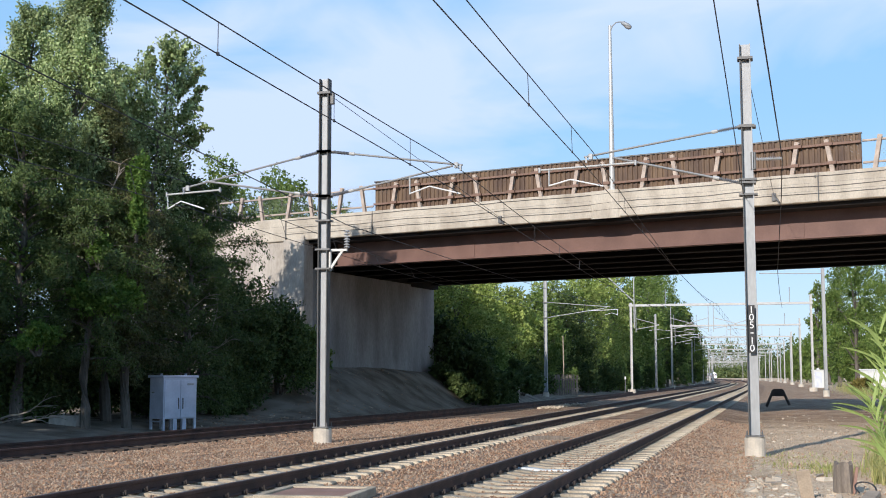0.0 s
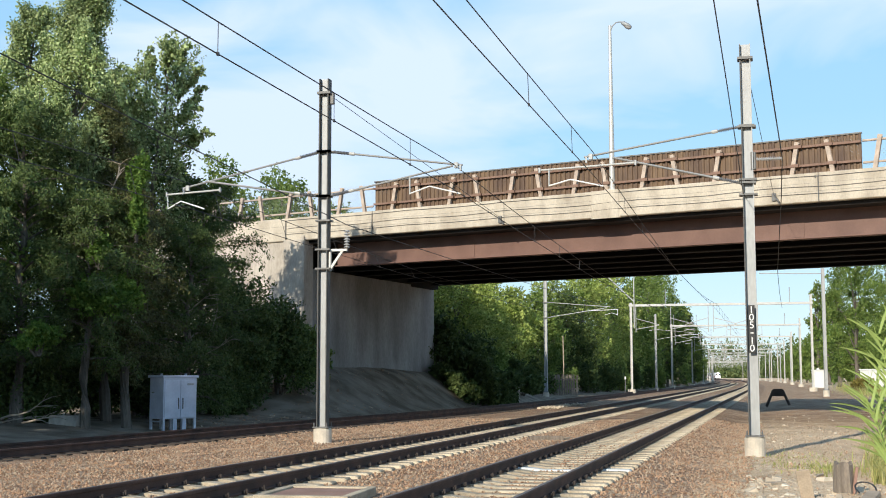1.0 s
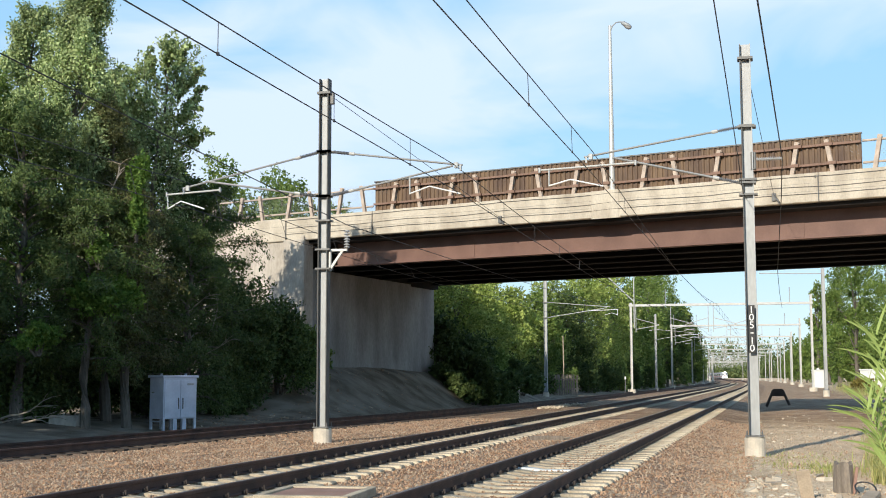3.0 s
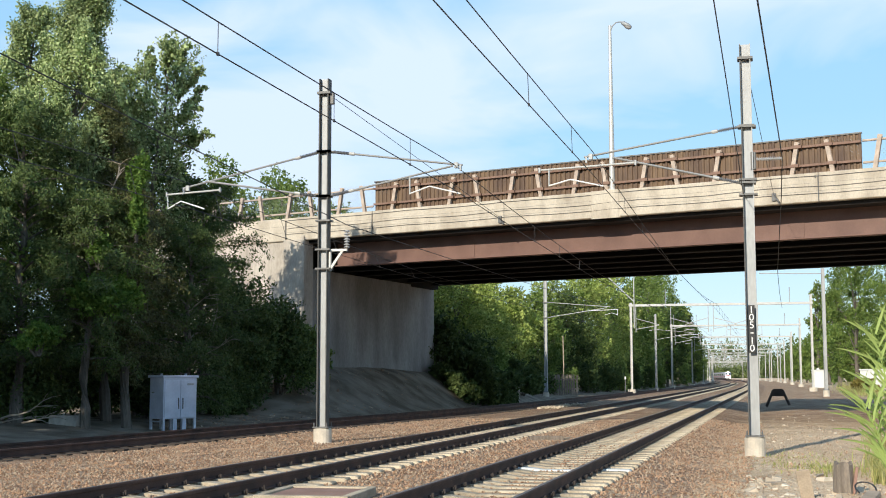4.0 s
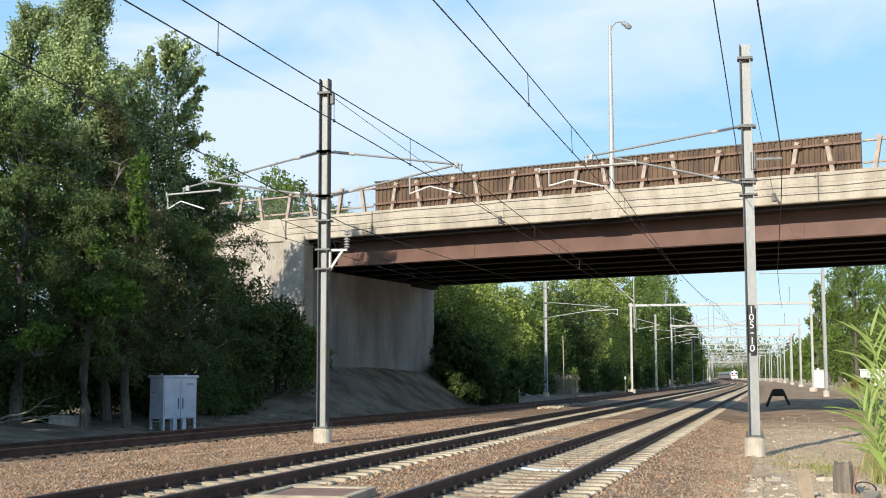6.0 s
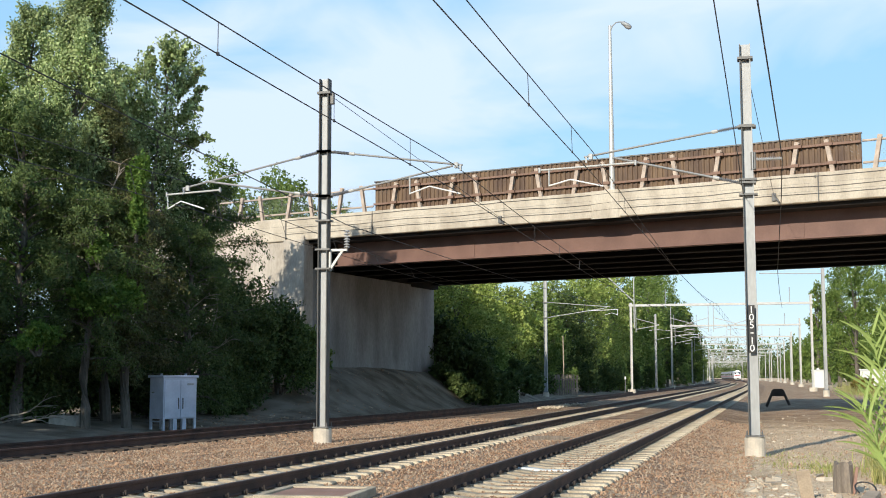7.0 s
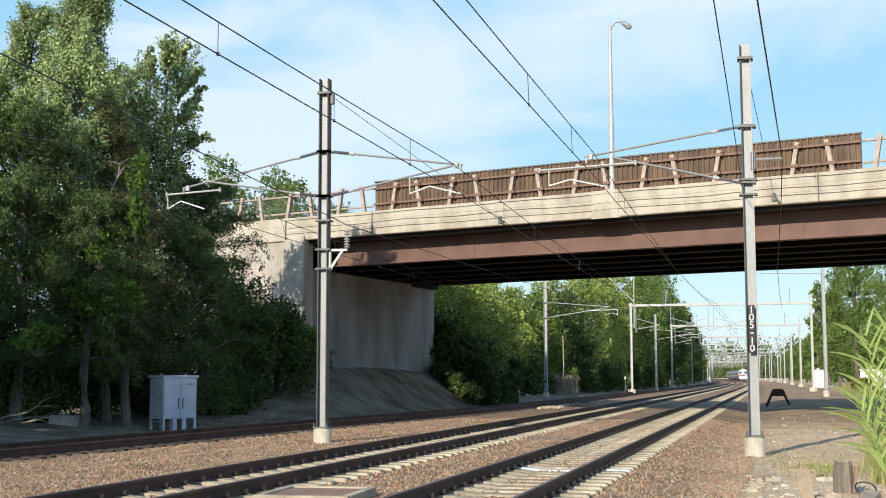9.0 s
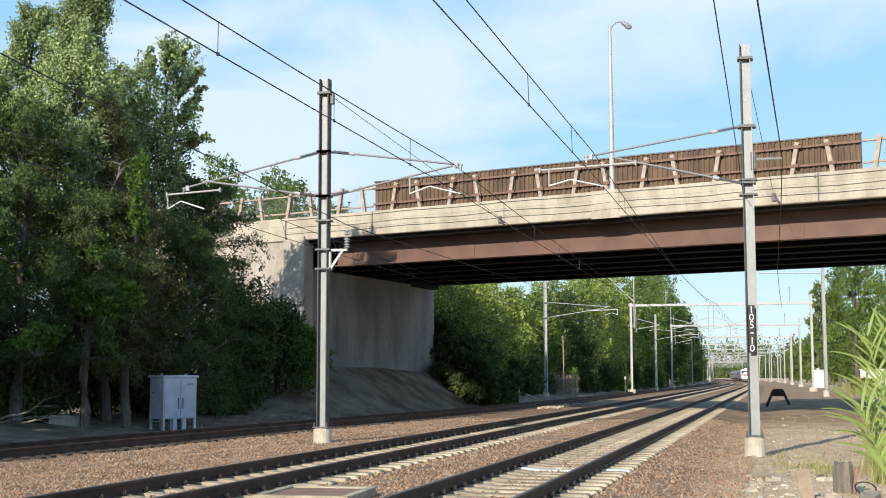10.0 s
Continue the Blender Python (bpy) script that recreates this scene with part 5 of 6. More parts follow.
def woods(name, seed, y, x0, x1, h, n, size, leaf, label):
    """A far belt of woodland, too distant to count its trees."""
    rng = np.random.default_rng(seed)
    lobes = []
    for i in range(90):
        x = x0 + (x1 - x0) * (i + rng.random()) / 90
        hh = h * (0.75 + 0.3 * rng.random())
        lobes.append((x, y + rng.normal() * 8, hh * 0.55, abs(x1 - x0) / 55, 6, hh * 0.5))
        lobes.append((x, y + rng.normal() * 8, hh * 0.2, abs(x1 - x0) / 55, 6, hh * 0.3))
    v, f = leaf_cloud(rng, lobes, n, size, 0.8, gaps=0.02)
    tagged(mesh_np(name, v, f, leaf), label, "woodland", kind="stuff")


woods("woodland", 301, 1330, -230, 60, 17, 34000, 1.5, M_LEAF_F, "light green low woodland beyond the curve")
woods("woodland", 302, 1650, -420, 240, 44, 48000, 2.8, M_LEAF_F, "hazy green wooded rise on the horizon")
# unseen belt behind the camera, added to close the place and dim the fill
woods("woodland", 303, -160, -200, 200, 16, 9000, 3.0, M_LEAF_D, "belt of trees added out of view behind the camera")
woods("woodland", 304, 330, 12, 60, 14, 9000, 1.2, M_LEAF_D, "belt of trees on the sandy side of the line")


# ---- small things beyond the bridge ----
def build_hut():
    h = empty("equipment_hut", pose(5.3, 172, ground_z(5.3, 172)), "small white equipment hut with a shallow cap", "hut")
    part("body", box(bmesh.new(), (0, 0, 1.05), (1.6, 1.4, 2.3), bevel=0.03), M_CABW, h)
    bm = bmesh.new()
    box(bm, (0, 0, 2.26), (1.75, 1.55, 0.12), bevel=0.03)
    tube(bm, (0, 0, 2.3), (0, 0, 2.55), 0.25, 0.12, 10)
    part("roof", bm, M_CABW, h)
    part("door", box(bmesh.new(), (0, -0.71, 1.05), (0.8, 0.03, 1.9), bevel=0.01), M_CAB, h)
    s = empty("storage_shed", pose(8.7, 121, ground_z(8.7, 121), 0, 0, -4), "white ribbed storage shed behind reeds", "shed")
    for i in range(11):
        part("wall_sheet", box(bmesh.new(), (-1.2 + i * 0.24, 0, 1.0), (0.2, 2.2, 2.0), bevel=0.02), M_CABW, s)
    part("wall", box(bmesh.new(), (0, 0, 0.95), (2.55, 2.12, 2.1)), M_CABW, s)
    part("roof", box(bmesh.new(), (0, 0, 2.06), (2.8, 2.4, 0.1), bevel=0.03), M_CABW, s)


build_hut()


def build_barricade():
    t = empty("barricade", pose(0.08, 72.0, ground_z(0.08, 72.0)), "dark timber A-shaped barricade standing in the bridge's shade", "barricade")
    for a, b in (((-0.62, -0.25, 0), (-0.24, 0, 0.9)), ((-0.62, 0.35, 0), (-0.24, 0, 0.9)), ((0.62, -0.25, 0), (0.24, 0, 0.9)), ((0.62, 0.35, 0), (0.24, 0, 0.9))):
        part("leg", beam(bmesh.new(), a, b, 0.11, 0.1), M_WOODTIE, t)
    bm = bmesh.new()
    v = [bm.verts.new(p) for p in ((-0.4, -0.13, 0.56), (0.4, -0.13, 0.56), (0.24, -0.06, 0.96), (-0.24, -0.06, 0.96), (-0.4, 0.1, 0.56), (0.4, 0.1, 0.56), (0.24, 0.02, 0.96), (-0.24, 0.02, 0.96))]
    for f in ((0, 1, 2, 3), (7, 6, 5, 4), (0, 4, 5, 1), (3, 2, 6, 7), (1, 5, 6, 2), (4, 0, 3, 7)):
        bm.faces.new([v[i] for i in f])
    part("board", bm, M_WOODTIE, t)


build_barricade()


def build_picket_fence():
    f = empty("picket_fence", pose(-17.6, 104.5, ground_z(-17.6, 104.5), 0, 0, 12), "weathered grey picket fence before the wood", "fence")
    first = None
    for i in range(17):
        m = pose(-1.6 + i * 0.2, 0, random.uniform(-0.04, 0.04), 0, random.uniform(-2, 2), 0)
        if first is None:
            bm = bmesh.new()
            box(bm, (0, 0, 0.85), (0.13, 0.03, 1.7))
            first = part("picket", bm, M_STUMP, f, m=m)
        else:
            again(first, "picket", f, m)
    for z in (0.5, 1.3):
        part("rail", box(bmesh.new(), (0, 0.04, z), (3.4, 0.04, 0.1)), M_STUMP, f)
    bm = bmesh.new()
    rod(bm, [(0, 0, 0), (0.02, 0, 2.5), (-0.02, 0, 5.0)], 0.06, 7, 0.7)
    tagged(part("timber_pole", bm, M_WOOD, m=pose(-17.4, 106.5, ground_z(-17.4, 106.5))), "thin pale timber pole before the trees", "pole")
    for x, y in ((-16.0, 79.5), (-16.3, 80.6)):
        tagged(part("stone_post", box(bmesh.new(), (0, 0, 0.7), (0.3, 0.3, 1.6), bevel=0.03), M_ABUT, m=pose(x, y, ground_z(x, y), 0, 2, 20)), "weathered grey concrete post at the bank's foot", "post", "posts at the bank")
    s = empty("signal_post", pose(-14.6, 127.5, ground_z(-14.6, 127.5)), "thin dark post with a small white head", "post")
    part("shaft", tube(bmesh.new(), (0, 0, 0), (0, 0, 1.5), 0.05, n=7), M_GALVD, s)
    part("head", box(bmesh.new(), (0, 0, 1.6), (0.14, 0.1, 0.3), bevel=0.02), M_WHITE, s)


build_picket_fence()

tagged(part("concrete_block", box(bmesh.new(), (0, 0, 0.12), (0.85, 0.5, 0.34), bevel=0.03), M_ABUT, m=pose(-20.75, 34.2, ground_z(-20.75, 34.2), 0, 1, 12)), "low weathered concrete block beneath the cedars", "block")

# plate on the wing wall
tagged(part("wall_sign", box(bmesh.new(), (0, 0, 0), (0.22, 0.02, 0.5), bevel=0.004), M_CABW, m=BR @ pose(-2.55, -1.185, 4.45)), "small pale notice plate on the abutment", "sign")


# ---- foreground ----
def build_lid():
    c = empty("trench_cover", pose(-6.12, 16.5, -0.02, 0, 0, 4), "low concrete trench cover with a red-brown lid", "trench cover")
    for a, s in (((0, -0.72, 0.0), (1.3, 0.12, 0.16)), ((0, 0.72, 0.0), (1.3, 0.12, 0.16)), ((-0.6, 0, 0.0), (0.12, 1.32, 0.16)), ((0.6, 0, 0.0), (0.12, 1.32, 0.16))):
        part("rim", box(bmesh.new(), a, s, bevel=0.012), M_TIE, c, "pale concrete rim")
    for y in (-0.34, 0.34):
        part("lid", box(bmesh.new(), (0, y, 0.02), (1.08, 0.66, 0.07), bevel=0.01), M_LID, c, "red-brown lid")


build_lid()


def build_stump():
    rng = np.random.default_rng(3)
    bm = bmesh.new()
    rings = []
    for z in (-0.2, 0.0, 0.15, 0.32, 0.46):
        ring = []
        for k in range(18):
            a = 6.28319 * k / 18
            r = 0.145 * (1 + 0.10 * math.sin(5 * a) + 0.05 * math.sin(11 * a + 1)) * (1.12 - 0.2 * min(1, max(0, z) / 0.46))
            ring.append(bm.verts.new((r * math.cos(a), r * math.sin(a), z + (0.035 * math.sin(3 * a) if z > 0.4 else 0))))
        rings.append(ring)
    for a, b in zip(rings, rings[1:]):
        for k in range(18):
            bm.faces.new((a[k], a[(k + 1) % 18], b[(k + 1) % 18], b[k]))
    bm.faces.new(rings[-1])
    st = tagged(part("tree_stump", bm, M_STUMP, m=pose(0.98, 20.9, ground_z(1, 20.9))), "split grey timber stump in dry ground", "stump")
    part("sliver", box(bmesh.new(), (0.17, -0.02, 0.2), (0.05, 0.1, 0.42), ry=9, bevel=0.01), M_LID, st, "reddish split piece")
    tagged(part("leaning_board", box(bmesh.new(), (0, 0, 0.22), (0.2, 0.04, 0.62), bevel=0.008), M_WOOD, m=pose(0.42, 19.6, ground_z(0.4, 19.6) - 0.06, 14, -12, 8)), "short pale board stuck in the ground", "board")
    for i, (x, y, l, w, h, a) in enumerate(((-5.9, 33.2, 0.9, 0.22, 0.12, 20), (0.2, 25.5, 0.5, 0.12, 0.05, 30), (0.7, 24.2, 0.6, 0.06, 0.05, 75), (1.3, 19.9, 1.4, 0.2, 0.08, 82), (-0.1, 22.2, 0.45, 0.2, 0.06, 60), (1.5, 26.4, 0.5, 0.08, 0.04, 85), (-5.5, 33.6, 0.5, 0.1, 0.07, 65))):
        tagged(part("timber_scrap", box(bmesh.new(), (0, 0, h / 2 - 0.01), (l, w, h), bevel=0.012), M_WOOD if i != 0 else M_STUMP, m=pose(x, y, ground_z(x, y), 0, 0, a)), "weathered scrap of timber lying on stones", "timber scrap", "timber scraps")
    bm = bmesh.new()
    rod(bm, [(0.12 * math.cos(k * 0.5) * (1 + 0.1 * k), 0.25 * math.sin(k * 0.5), 0.06 + 0.12 * math.sin(k * 0.4)) for k in range(9)], 0.012, 6)
    tagged(part("cable_scrap", bm, M_WIRE, m=pose(1.32, 20.6, ground_z(1.3, 20.6))), "loop of dark scrap cable on the ground", "cable")


build_stump()


def rocks(name, seed, n, xr, yr, size, material, label, z_off=0.0, skip=None):
    """Broken stones: squashed, turned octahedra with two cut corners."""
    rng = np.random.default_rng(seed)
    if size < 0.035:
        base = np.array([(1, 0.1, 0), (0.1, 1, 0.1), (-0.9, 0, 0.1), (0, -1, -0.1), (0.15, 0.1, 0.9), (-0.1, 0, -0.8)], float)
        tri = np.array([(0, 1, 4), (1, 2, 4), (2, 3, 4), (3, 0, 4), (1, 0, 5), (2, 1, 5), (3, 2, 5), (0, 3, 5)])
    else:
        base = np.array([(-1, -0.8, -0.6), (1, -0.9, -0.6), (0.9, 1, -0.6), (-1, 0.8, -0.6), (-0.7, -0.6, 0.5), (0.6, -0.7, 0.6), (0.75, 0.6, 0.45), (-0.6, 0.7, 0.6)], float)
        tri = np.array([(0, 1, 5), (0, 5, 4), (1, 2, 6), (1, 6, 5), (2, 3, 7), (2, 7, 6), (3, 0, 4), (3, 4, 7), (4, 5, 6), (4, 6, 7), (0, 3, 2), (0, 2, 1)])
    nb = len(base)
    x, y = rng.uniform(*xr, n), yr[0] + (yr[1] - yr[0]) * rng.random(n) ** 1.5
    if skip is not None:
        k = np.array([not skip(a, b) for a, b in zip(x, y)])
        x, y = x[k], y[k]
    n = len(x)
    z = np.array([ground_z(a, b) + ground_noise(a, b) * 0.5 for a, b in zip(x, y)]) + z_off
    s = size * (0.55 + 0.9 * rng.random((n, 1, 1))) * (0.7 + 0.6 * rng.random((n, 1, 3)))
    v = base[None] * s
    v = v + rng.normal(size=(n, nb, 3)) * size * 0.16
    tl = rng.normal(size=(n, 2)) * (0.6 if size < 0.035 else 0.25)
    v[..., 2] += v[..., 0] * tl[:, :1] + v[..., 1] * tl[:, 1:]
    a = rng.random(n) * 6.28
    ca, sa_ = np.cos(a)[:, None], np.sin(a)[:, None]
    v = np.stack([v[..., 0] * ca - v[..., 1] * sa_, v[..., 0] * sa_ + v[..., 1] * ca, v[..., 2]], -1)
    v += np.stack([x, y, z], -1)[:, None]
    f = (tri[None] + nb * np.arange(n)[:, None, None]).reshape(-1, 3)
    tagged(mesh_np(name, v.reshape(-1, 3), f, material), label, "stones", kind="stuff")


def on_rail(x, y):
    on_tie = abs((y - 9.0 + 0.305) % 0.61 - 0.305) < 0.14 and any(abs(x - c) < 1.33 for c in (TRACK_A, TRACK_B))
    return on_tie or any(abs(abs(x - c) - 0.7525) < 0.1 for c in (TRACK_A, TRACK_B)) or (-6.8 < x < -5.4 and 15.9 < y < 17.6)


rocks("ballast_stones", 21, 64000, (-14.6, -0.5), (12, 50), 0.019, M_STONE, "rust-tinted crushed stones of the track bed", 0.008, on_rail)
rocks("ballast_stones", 22, 3500, (-1.6, 4.0), (14, 50), 0.02, M_STONE, "scattered reddish stones on the sandy margin", 0.0)
rocks("pale_rubble", 23, 200, (-1.2, 4.0), (18, 60), 0.04, M_PALE_STONE, "pale broken stones on the sandy margin", -0.01)
rocks("bank_stones", 28, 500, (-19.6, -15.6), (40, 66), 0.03, M_STONE, "small litter of stones on bare earth", -0.005)
rocks("bank_stones", 24, 130, (-19.8, -17.0), (38, 54), 0.06, M_STONE, "broken stones on the shaded bank", -0.02)
rocks("pale_rubble", 25, 260, (-12.3, -11.0), (66, 76), 0.05, M_PALE_STONE, "heap of paler stone beside the tracks", 0.05)


# ---- grass and reeds ----
def grass(name, seed, spots, n, h, leaf, label):
    rng = np.random.default_rng(seed)
    k = rng.integers(len(spots), size=n)
    sp = np.array(spots, float)
    g = rng.normal(size=(n, 2))
    x, y = sp[k, 0] + g[:, 0] * sp[k, 2], sp[k, 1] + g[:, 1] * sp[k, 3]
    z = np.array([ground_z(a, b) for a, b in zip(x, y)]) - 0.02
    hh = h * sp[k, 4] * (0.4 + 0.9 * rng.random(n))
    a = rng.random(n) * 6.28
    lean = hh * (0.15 + 0.6 * rng.random(n))
    w = 0.006 + 0.008 * rng.random(n)
    p = np.stack([x, y, z], -1)
    sd = np.stack([-np.sin(a) * w, np.cos(a) * w, np.zeros(n)], -1)
    d1 = np.stack([np.cos(a) * lean * 0.3, np.sin(a) * lean * 0.3, hh * 0.6], -1)
    d2 = np.stack([np.cos(a) * lean, np.sin(a) * lean, hh], -1)
    v = np.stack([p - sd, p + sd, p + d1 + sd * 0.8, p + d1 - sd * 0.8, p + d2 + sd * 0.1, p + d2 - sd * 0.1], 1).reshape(-1, 3)
    f = (np.array([(0, 1, 2, 3), (3, 2, 4, 5)])[None] + 6 * np.arange(n)[:, None, None]).reshape(-1, 4)
    tagged(mesh_np(name, v, f, leaf), label, "grass", kind="stuff")


grass("grass", 31, [(2.35, 29.5, 0.15, 1.2, 1.3), (2.0, 26.5, 0.15, 1.0, 1.0), (1.2, 25.5, 0.3, 0.8, 0.35), (0.7, 26.0, 0.3, 0.8, 0.25), (1.75, 23.3, 0.1, 0.5, 1.0), (2.6, 33, 0.2, 1.6, 1.2), (0.4, 29, 0.5, 1.5, 0.2)], 2100, 0.36, M_GRASS, "sparse dry yellow-green grass on sandy ground")
grass("dry_grass", 32, [(6.6, 104, 0.6, 8, 1.2), (7.2, 118, 0.8, 9, 1.6), (8.2, 140, 1.0, 10, 1.8)], 2200, 0.5, M_GRASS, "tall dry brown grass along the margin")
shrub(400, 7.3, 112, 1.4, 1.5, 3000, 0.2, M_LEAF_E, "low browning bush on the sandy margin", "shrubs on the margin")


def blade_mesh(rng, ln, bend):
    """A long folded reed blade, arching over at its tip."""
    bm = bmesh.new()
    rows, n = [], 9
    p, ang = Vector((0, 0, 0)), radians(60)
    for i in range(n):
        q = i / (n - 1)
        w = 0.0115 * (math.sin(math.pi * min(1, 0.16 + 0.84 * q)) ** 0.7) + 0.0008
        side = Vector((-math.sin(ang) * 0.8, 0.6, math.cos(ang) * 0.8)) * w
        rows.append([bm.verts.new(p - side + Vector((0, 0.004, 0))), bm.verts.new(p), bm.verts.new(p + side + Vector((0, 0.004, 0)))])
        p = p + Vector((math.cos(ang), 0, math.sin(ang))) * ln / (n - 1)
        ang -= radians(bend) / (n - 1)
    for a, b in zip(rows, rows[1:]):
        bm.faces.new((a[0], a[1], b[1], b[0]))
        bm.faces.new((a[1], a[2], b[2], b[1]))
    return bm


rngr = np.random.default_rng(17)
BLADES, REEDS = [], []


def build_reed(x, y, h, lean, yaw, n):
    z = ground_z(x, y)
    r = empty("reed", pose(x, y, z, 0, lean, 0), "pale green reed with long arching blades", "reed", "reeds beside the camera")
    part("stalk", rod(bmesh.new(), [(0, 0, -0.1), (0.01, 0, h * 0.5), (-0.02, 0.01, h * 0.85), (-0.06, 0.01, h)], 0.009, 6, 0.35), M_REED, r)
    for i in range(n):
        q = 0.55 + 0.43 * (i + 0.5) / n
        side = 180 if (i % 2) else 0
        m = pose(-0.05 * max(0, q - 0.5), 0, h * q, 0, rngr.uniform(-14, 22), side + yaw + rngr.uniform(-40, 40))
        if len(BLADES) < 6:
            b = part("blade", blade_mesh(rngr, 0.27 + 0.035 * len(BLADES), 3 + 6 * len(BLADES)), M_REED, r, m=m)
            BLADES.append(b)
        else:
            again(BLADES[int(rngr.integers(6))], "blade", r, m)
    REEDS.append((r, x, y, z, lean))


for x, y, h, lean, yaw, n in ((1.20, 12.0, 2.45, -9, 10, 13), (1.28, 12.4, 2.2, -9, -15, 12), (1.16, 12.2, 1.8, -13, 25, 10), (1.32, 12.1, 2.5, -7, 30, 13), (1.18, 11.8, 1.8, -15, 0, 9), (1.40, 12.6, 2.6, -7, -25, 12), (1.46, 12.2, 2.5, -9, 5, 12), (1.22, 12.3, 2.0, -12, 12, 11), (1.24, 12.0, 1.95, -17, -18, 9)):
    build_reed(x + 0.04, y, h - 0.16, lean, yaw, n + 4)


# leafy boughs of the poplar; one of them nods in the wind
def build_bough(seed, ln, n, label):
    rng = np.random.default_rng(seed)
    pts = [(0, 0, 0), (ln * 0.35, 0.03, ln * 0.1), (ln * 0.7, 0.0, ln * 0.12), (ln, 0, ln * 0.06)]
    b = part("bough", rod(bmesh.new(), pts, 0.028, 6, 0.3), M_BARK, POPLAR, label)
    lobes = [(ln * (0.25 + 0.115 * i), 0.06 * math.sin(i * 2), ln * 0.1 + 0.1 * math.sin(i * 1.7), 0.24 - 0.022 * i, 0.22, 0.17 - 0.014 * i) for i in range(7)]
    v, f = leaf_cloud(rng, lobes, n, 0.14, 0.6, gaps=0.1)
    mesh_np("leaves", v, f, M_LEAF_A, b)
    return b


PT = POPLAR.matrix_basis.translation
for i, (x, z, up, ln) in enumerate(((-21.0, 12.1, 62, 1.7), (-20.9, 11.6, 48, 1.6), (-20.8, 11.0, 50, 1.5), (-20.9, 10.6, 30, 1.3), (-21.4, 12.6, 75, 1.4), (-20.8, 9.7, 35, 1.0), (-21.7, 12.4, 95, 1.3), (-20.9, 12.0, 30, 1.2))):
    bo = build_bough(500 + i, ln, int(330 * ln), "leafy upswept bough")
    bo.matrix_basis = pose(x - PT.x, 41.2 + 0.25 * (i % 3) - PT.y, z - PT.z, 0, -up, 0)
BOUGH = build_bough(77, 1.35, 420, "leafy bough moving in the wind")
BOUGH_AT = Vector((-20.75 - PT.x, 41.3 - PT.y, 10.15 - PT.z))


# ---- the train ----
def car_section(w=1.52, z0=0.95, z1=4.15):
    pts = [(-w + 0.1, z0), (-w, z0 + 0.3), (-w, z1 - 1.0), (-w + 0.1, z1 - 0.45), (-w + 0.45, z1 - 0.1), (-0.5, z1)]
    return pts + [(-u, v) for u, v in pts[::-1]]


def body_along(bm, prof, stations):
    """Sections along y: (y, width factor, top lowered by)."""
    rings = []
    zlo, zhi = min(p[1] for p in prof), max(p[1] for p in prof)
    for y, k, drop in stations:
        rings.append([bm.verts.new((u * k, y, v - drop * ((v - zlo) / (zhi - zlo)) ** 1.2)) for u, v in prof])
    n = len(prof)
    for a, b in zip(rings, rings[1:]):
        for i in range(n):
            bm.faces.new((a[i], a[(i + 1) % n], b[(i + 1) % n], b[i]))
    bm.faces.new(rings[0][::-1])
    bm.faces.new(rings[-1])
    bmesh.ops.recalc_face_normals(bm, faces=bm.faces)
    return bm


def truck(parent, y):
    bm = bmesh.new()
    box(bm, (0, y, 0.72), (2.5, 3.0, 0.4), bevel=0.05)
    tk = part("truck", bm, M_GALVD, parent, "dark wheel truck")
    for dy in (-1.2, 1.2):
        for s in (-0.75, 0.75):
            part("wheel", tube(bmesh.new(), (s - 0.06, y + dy, 0.18 + 0.45), (s + 0.06, y + dy, 0.18 + 0.45), 0.45, n=16), M_RAIL, tk)


def build_locomotive():
    t = empty("locomotive", pose(0, 0, 0), "white and red electric locomotive with lit headlights", "locomotive")
    part("body", body_along(bmesh.new(), car_section(), [(0.0, 0.86, 1.55), (0.25, 0.93, 1.35), (0.9, 0.98, 0.35), (1.4, 1.0, 0.0), (19.5, 1, 0), (20.2, 0.95, 0.1)]), M_TRAINW, t, "white body with a sloping nose")
    part("windshield", box(bmesh.new(), (0, 0.45, 3.05), (2.4, 0.06, 1.0), rx=-32, bevel=0.02), M_GLASS, t, "dark sloping windshield")
    part("nose_band", box(bmesh.new(), (0, -0.03, 2.15), (2.3, 0.06, 0.35), bevel=0.02), M_TRAINR, t, "dull red nose band")
    for s in (-1, 1):
        part("side_band", box(bmesh.new(), (s * 1.525, 11.2, 1.9), (0.02, 16.5, 0.5)), M_TRAINR, t)
        part("cab_window", box(bmesh.new(), (s * 1.49, 3.4, 3.0), (0.05, 0.9, 0.7), bevel=0.02), M_GLASS, t)
        part("headlight", tube(bmesh.new(), (s * 0.8, 0.1, 1.45), (s * 0.8, -0.1, 1.45), 0.32, n=12), M_LAMP, t, "bright ditch light")
    part("top_headlight", tube(bmesh.new(), (0, 0.9, 3.98), (0, 0.5, 3.98), 0.32, n=12), M_LAMP, t, "bright roof headlight")
    bm = bmesh.new()
    rod(bm, [(0, 16.2, 4.1), (0, 14.9, 4.9), (0, 16.2, 6.05)], 0.06, 6)
    box(bm, (0, 16.2, 6.08), (1.8, 0.25, 0.08))
    part("pantograph", bm, M_GALVD, t)
    part("pilot", box(bmesh.new(), (0, 0.35, 0.6), (2.5, 0.3, 0.6), bevel=0.08), M_GALVD, t)
    truck(t, 4.2)
    truck(t, 16.2)
    return t


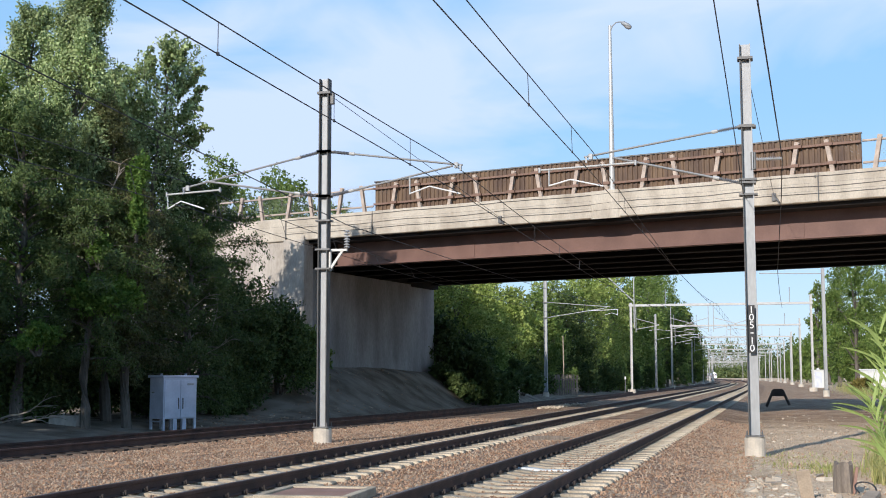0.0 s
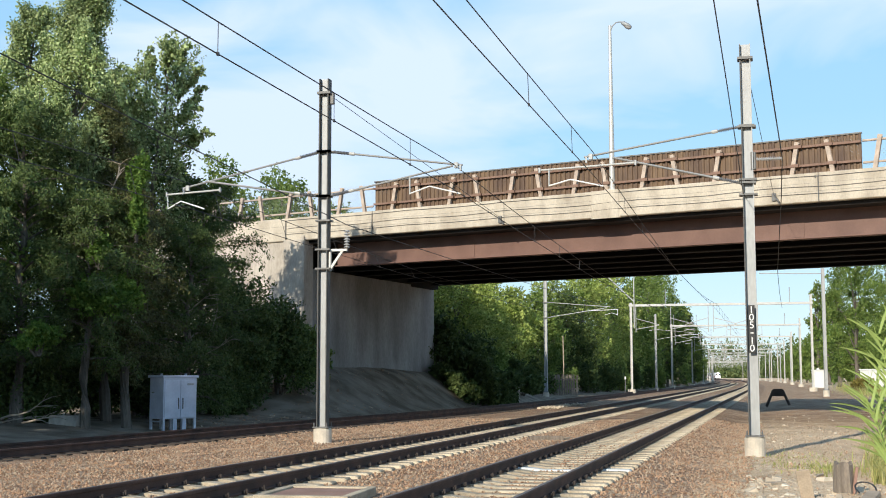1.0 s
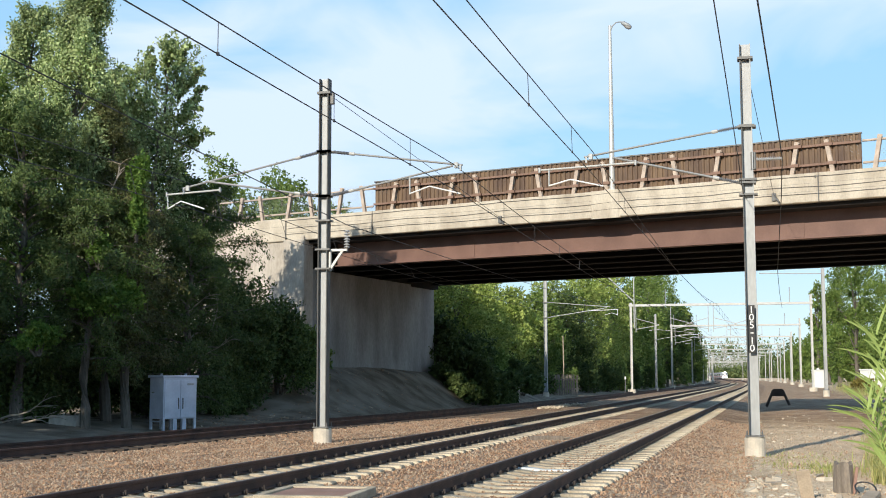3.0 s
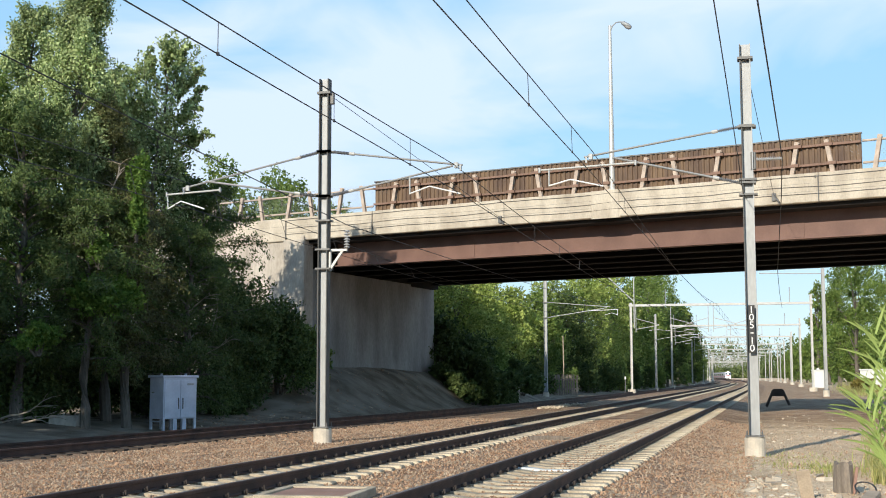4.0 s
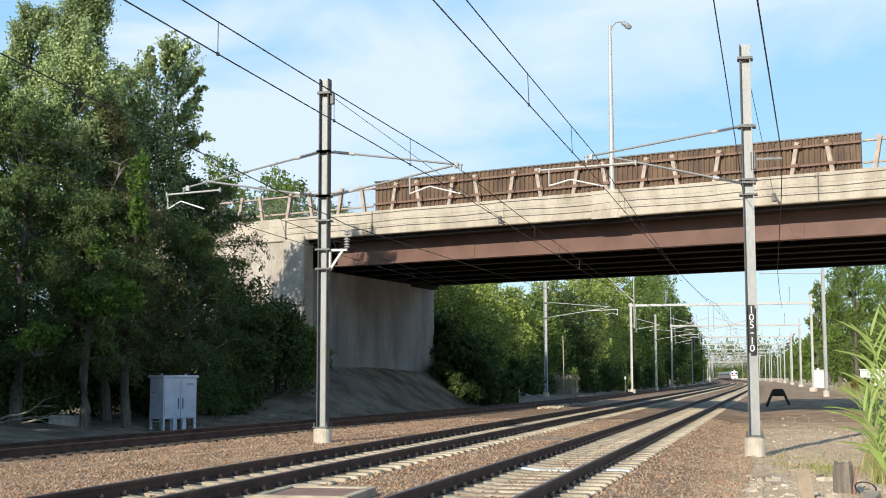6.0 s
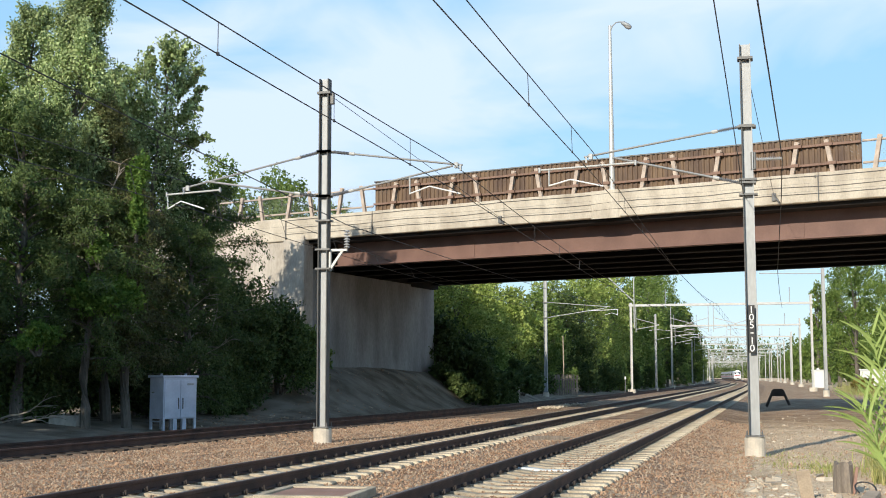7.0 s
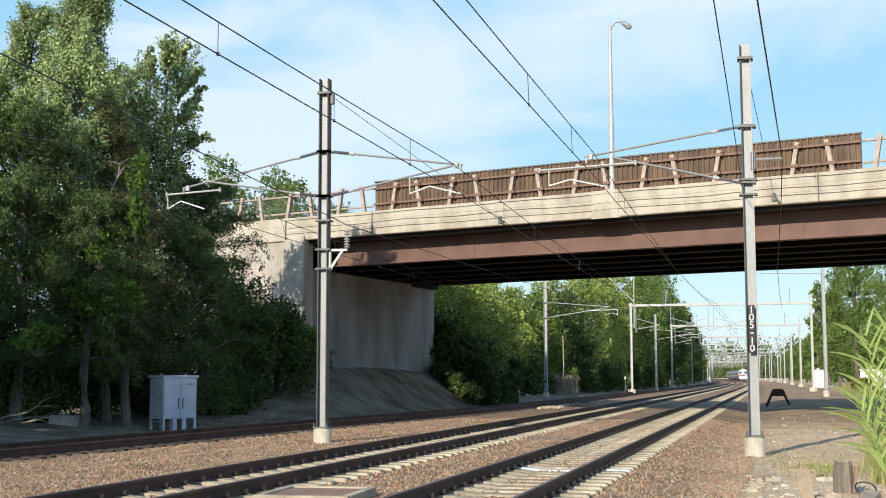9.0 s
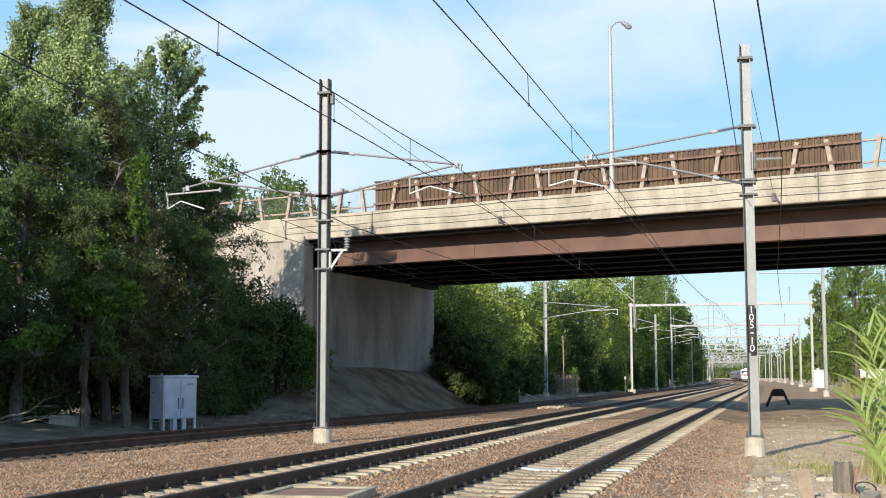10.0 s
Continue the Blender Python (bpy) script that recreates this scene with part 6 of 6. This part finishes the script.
def build_coach():
    t = empty("coach", pose(0, 0, 0), "silver passenger coach with dark windows and a red band", "coach", "coaches of the train")
    part("body", body_along(bmesh.new(), car_section(), [(0.2, 0.96, 0.1), (0.5, 1, 0), (25.5, 1, 0), (25.8, 0.96, 0.1)]), M_TRAINS, t)
    first = None
    for s in (-1, 1):
        part("side_band", box(bmesh.new(), (s * 1.53, 13, 1.75), (0.02, 25, 0.32)), M_TRAINR, t)
        for i in range(11):
            m = pose(s * 1.525, 3.0 + i * 2.0, 2.75)
            if first is None:
                first = part("window", box(bmesh.new(), (0, 0, 0), (0.03, 1.5, 0.75), bevel=0.01), M_GLASS, t, m=m)
            else:
                again(first, "window", t, m)
        for y in (1.2, 24.8):
            part("door", box(bmesh.new(), (s * 1.527, y, 2.35), (0.03, 0.85, 2.0), bevel=0.01), M_TRAINW, t)
    truck(t, 4.0)
    truck(t, 22.0)
    return t


TRAIN = [(build_locomotive(), 0.0)]
coach = build_coach()
TRAIN.append((coach, 20.8))
for i in range(1, 6):
    TRAIN.append((copy_thing(coach, pose(0, 0, 0)), 20.8 + 26.4 * i))
SPEED, NOSE_AT_END = 41.0, 420.0


rocks("pale_rubble", 27, 26, (-0.5, 0.9), (18.2, 23.5), 0.1, M_PALE_STONE, "flat pale broken slabs near a stump", -0.03)
rocks("pale_rubble", 26, 60, (-0.7, 0.9), (18.5, 24), 0.04, M_PALE_STONE, "pale stone rubble near a stump", 0.0)


# ---- what moves ----
def motions():
    for car, back in TRAIN:
        rows = []
        for k in range(11):
            y = NOSE_AT_END + SPEED * (10 - k) + back
            turn = math.degrees(math.atan(2 * CURVE_K * max(0.0, y - CURVE_AT)))
            rows.append((float(k), pose(TRACK_A + drift(y), y, 0.0, 0, 0, turn)))
        walk(car, rows)
    for i, (r, x, y, z, lean) in enumerate(REEDS):
        rows = []
        for k in range(21):
            t = k * 0.5
            bend = -0.35 * t * (1 if t < 7.5 else 0.92) + 0.55 * math.sin(2.1 * t + i) + 0.3 * math.sin(4.7 * t + 2 * i)
            rows.append((t, pose(x, y, z, 0.5 * math.sin(1.7 * t + i * 1.3), lean + bend + 1.2, 0)))
        walk(r, rows)
    tips = [(0.0, 14), (1.0, 5), (2.5, 7), (4.5, 1), (5.5, -2), (7.5, -5), (8.5, -4), (10.0, -5)]
    walk(BOUGH, [(t, pose(*BOUGH_AT, 0, -a, 0)) for t, a in tips])


motions()
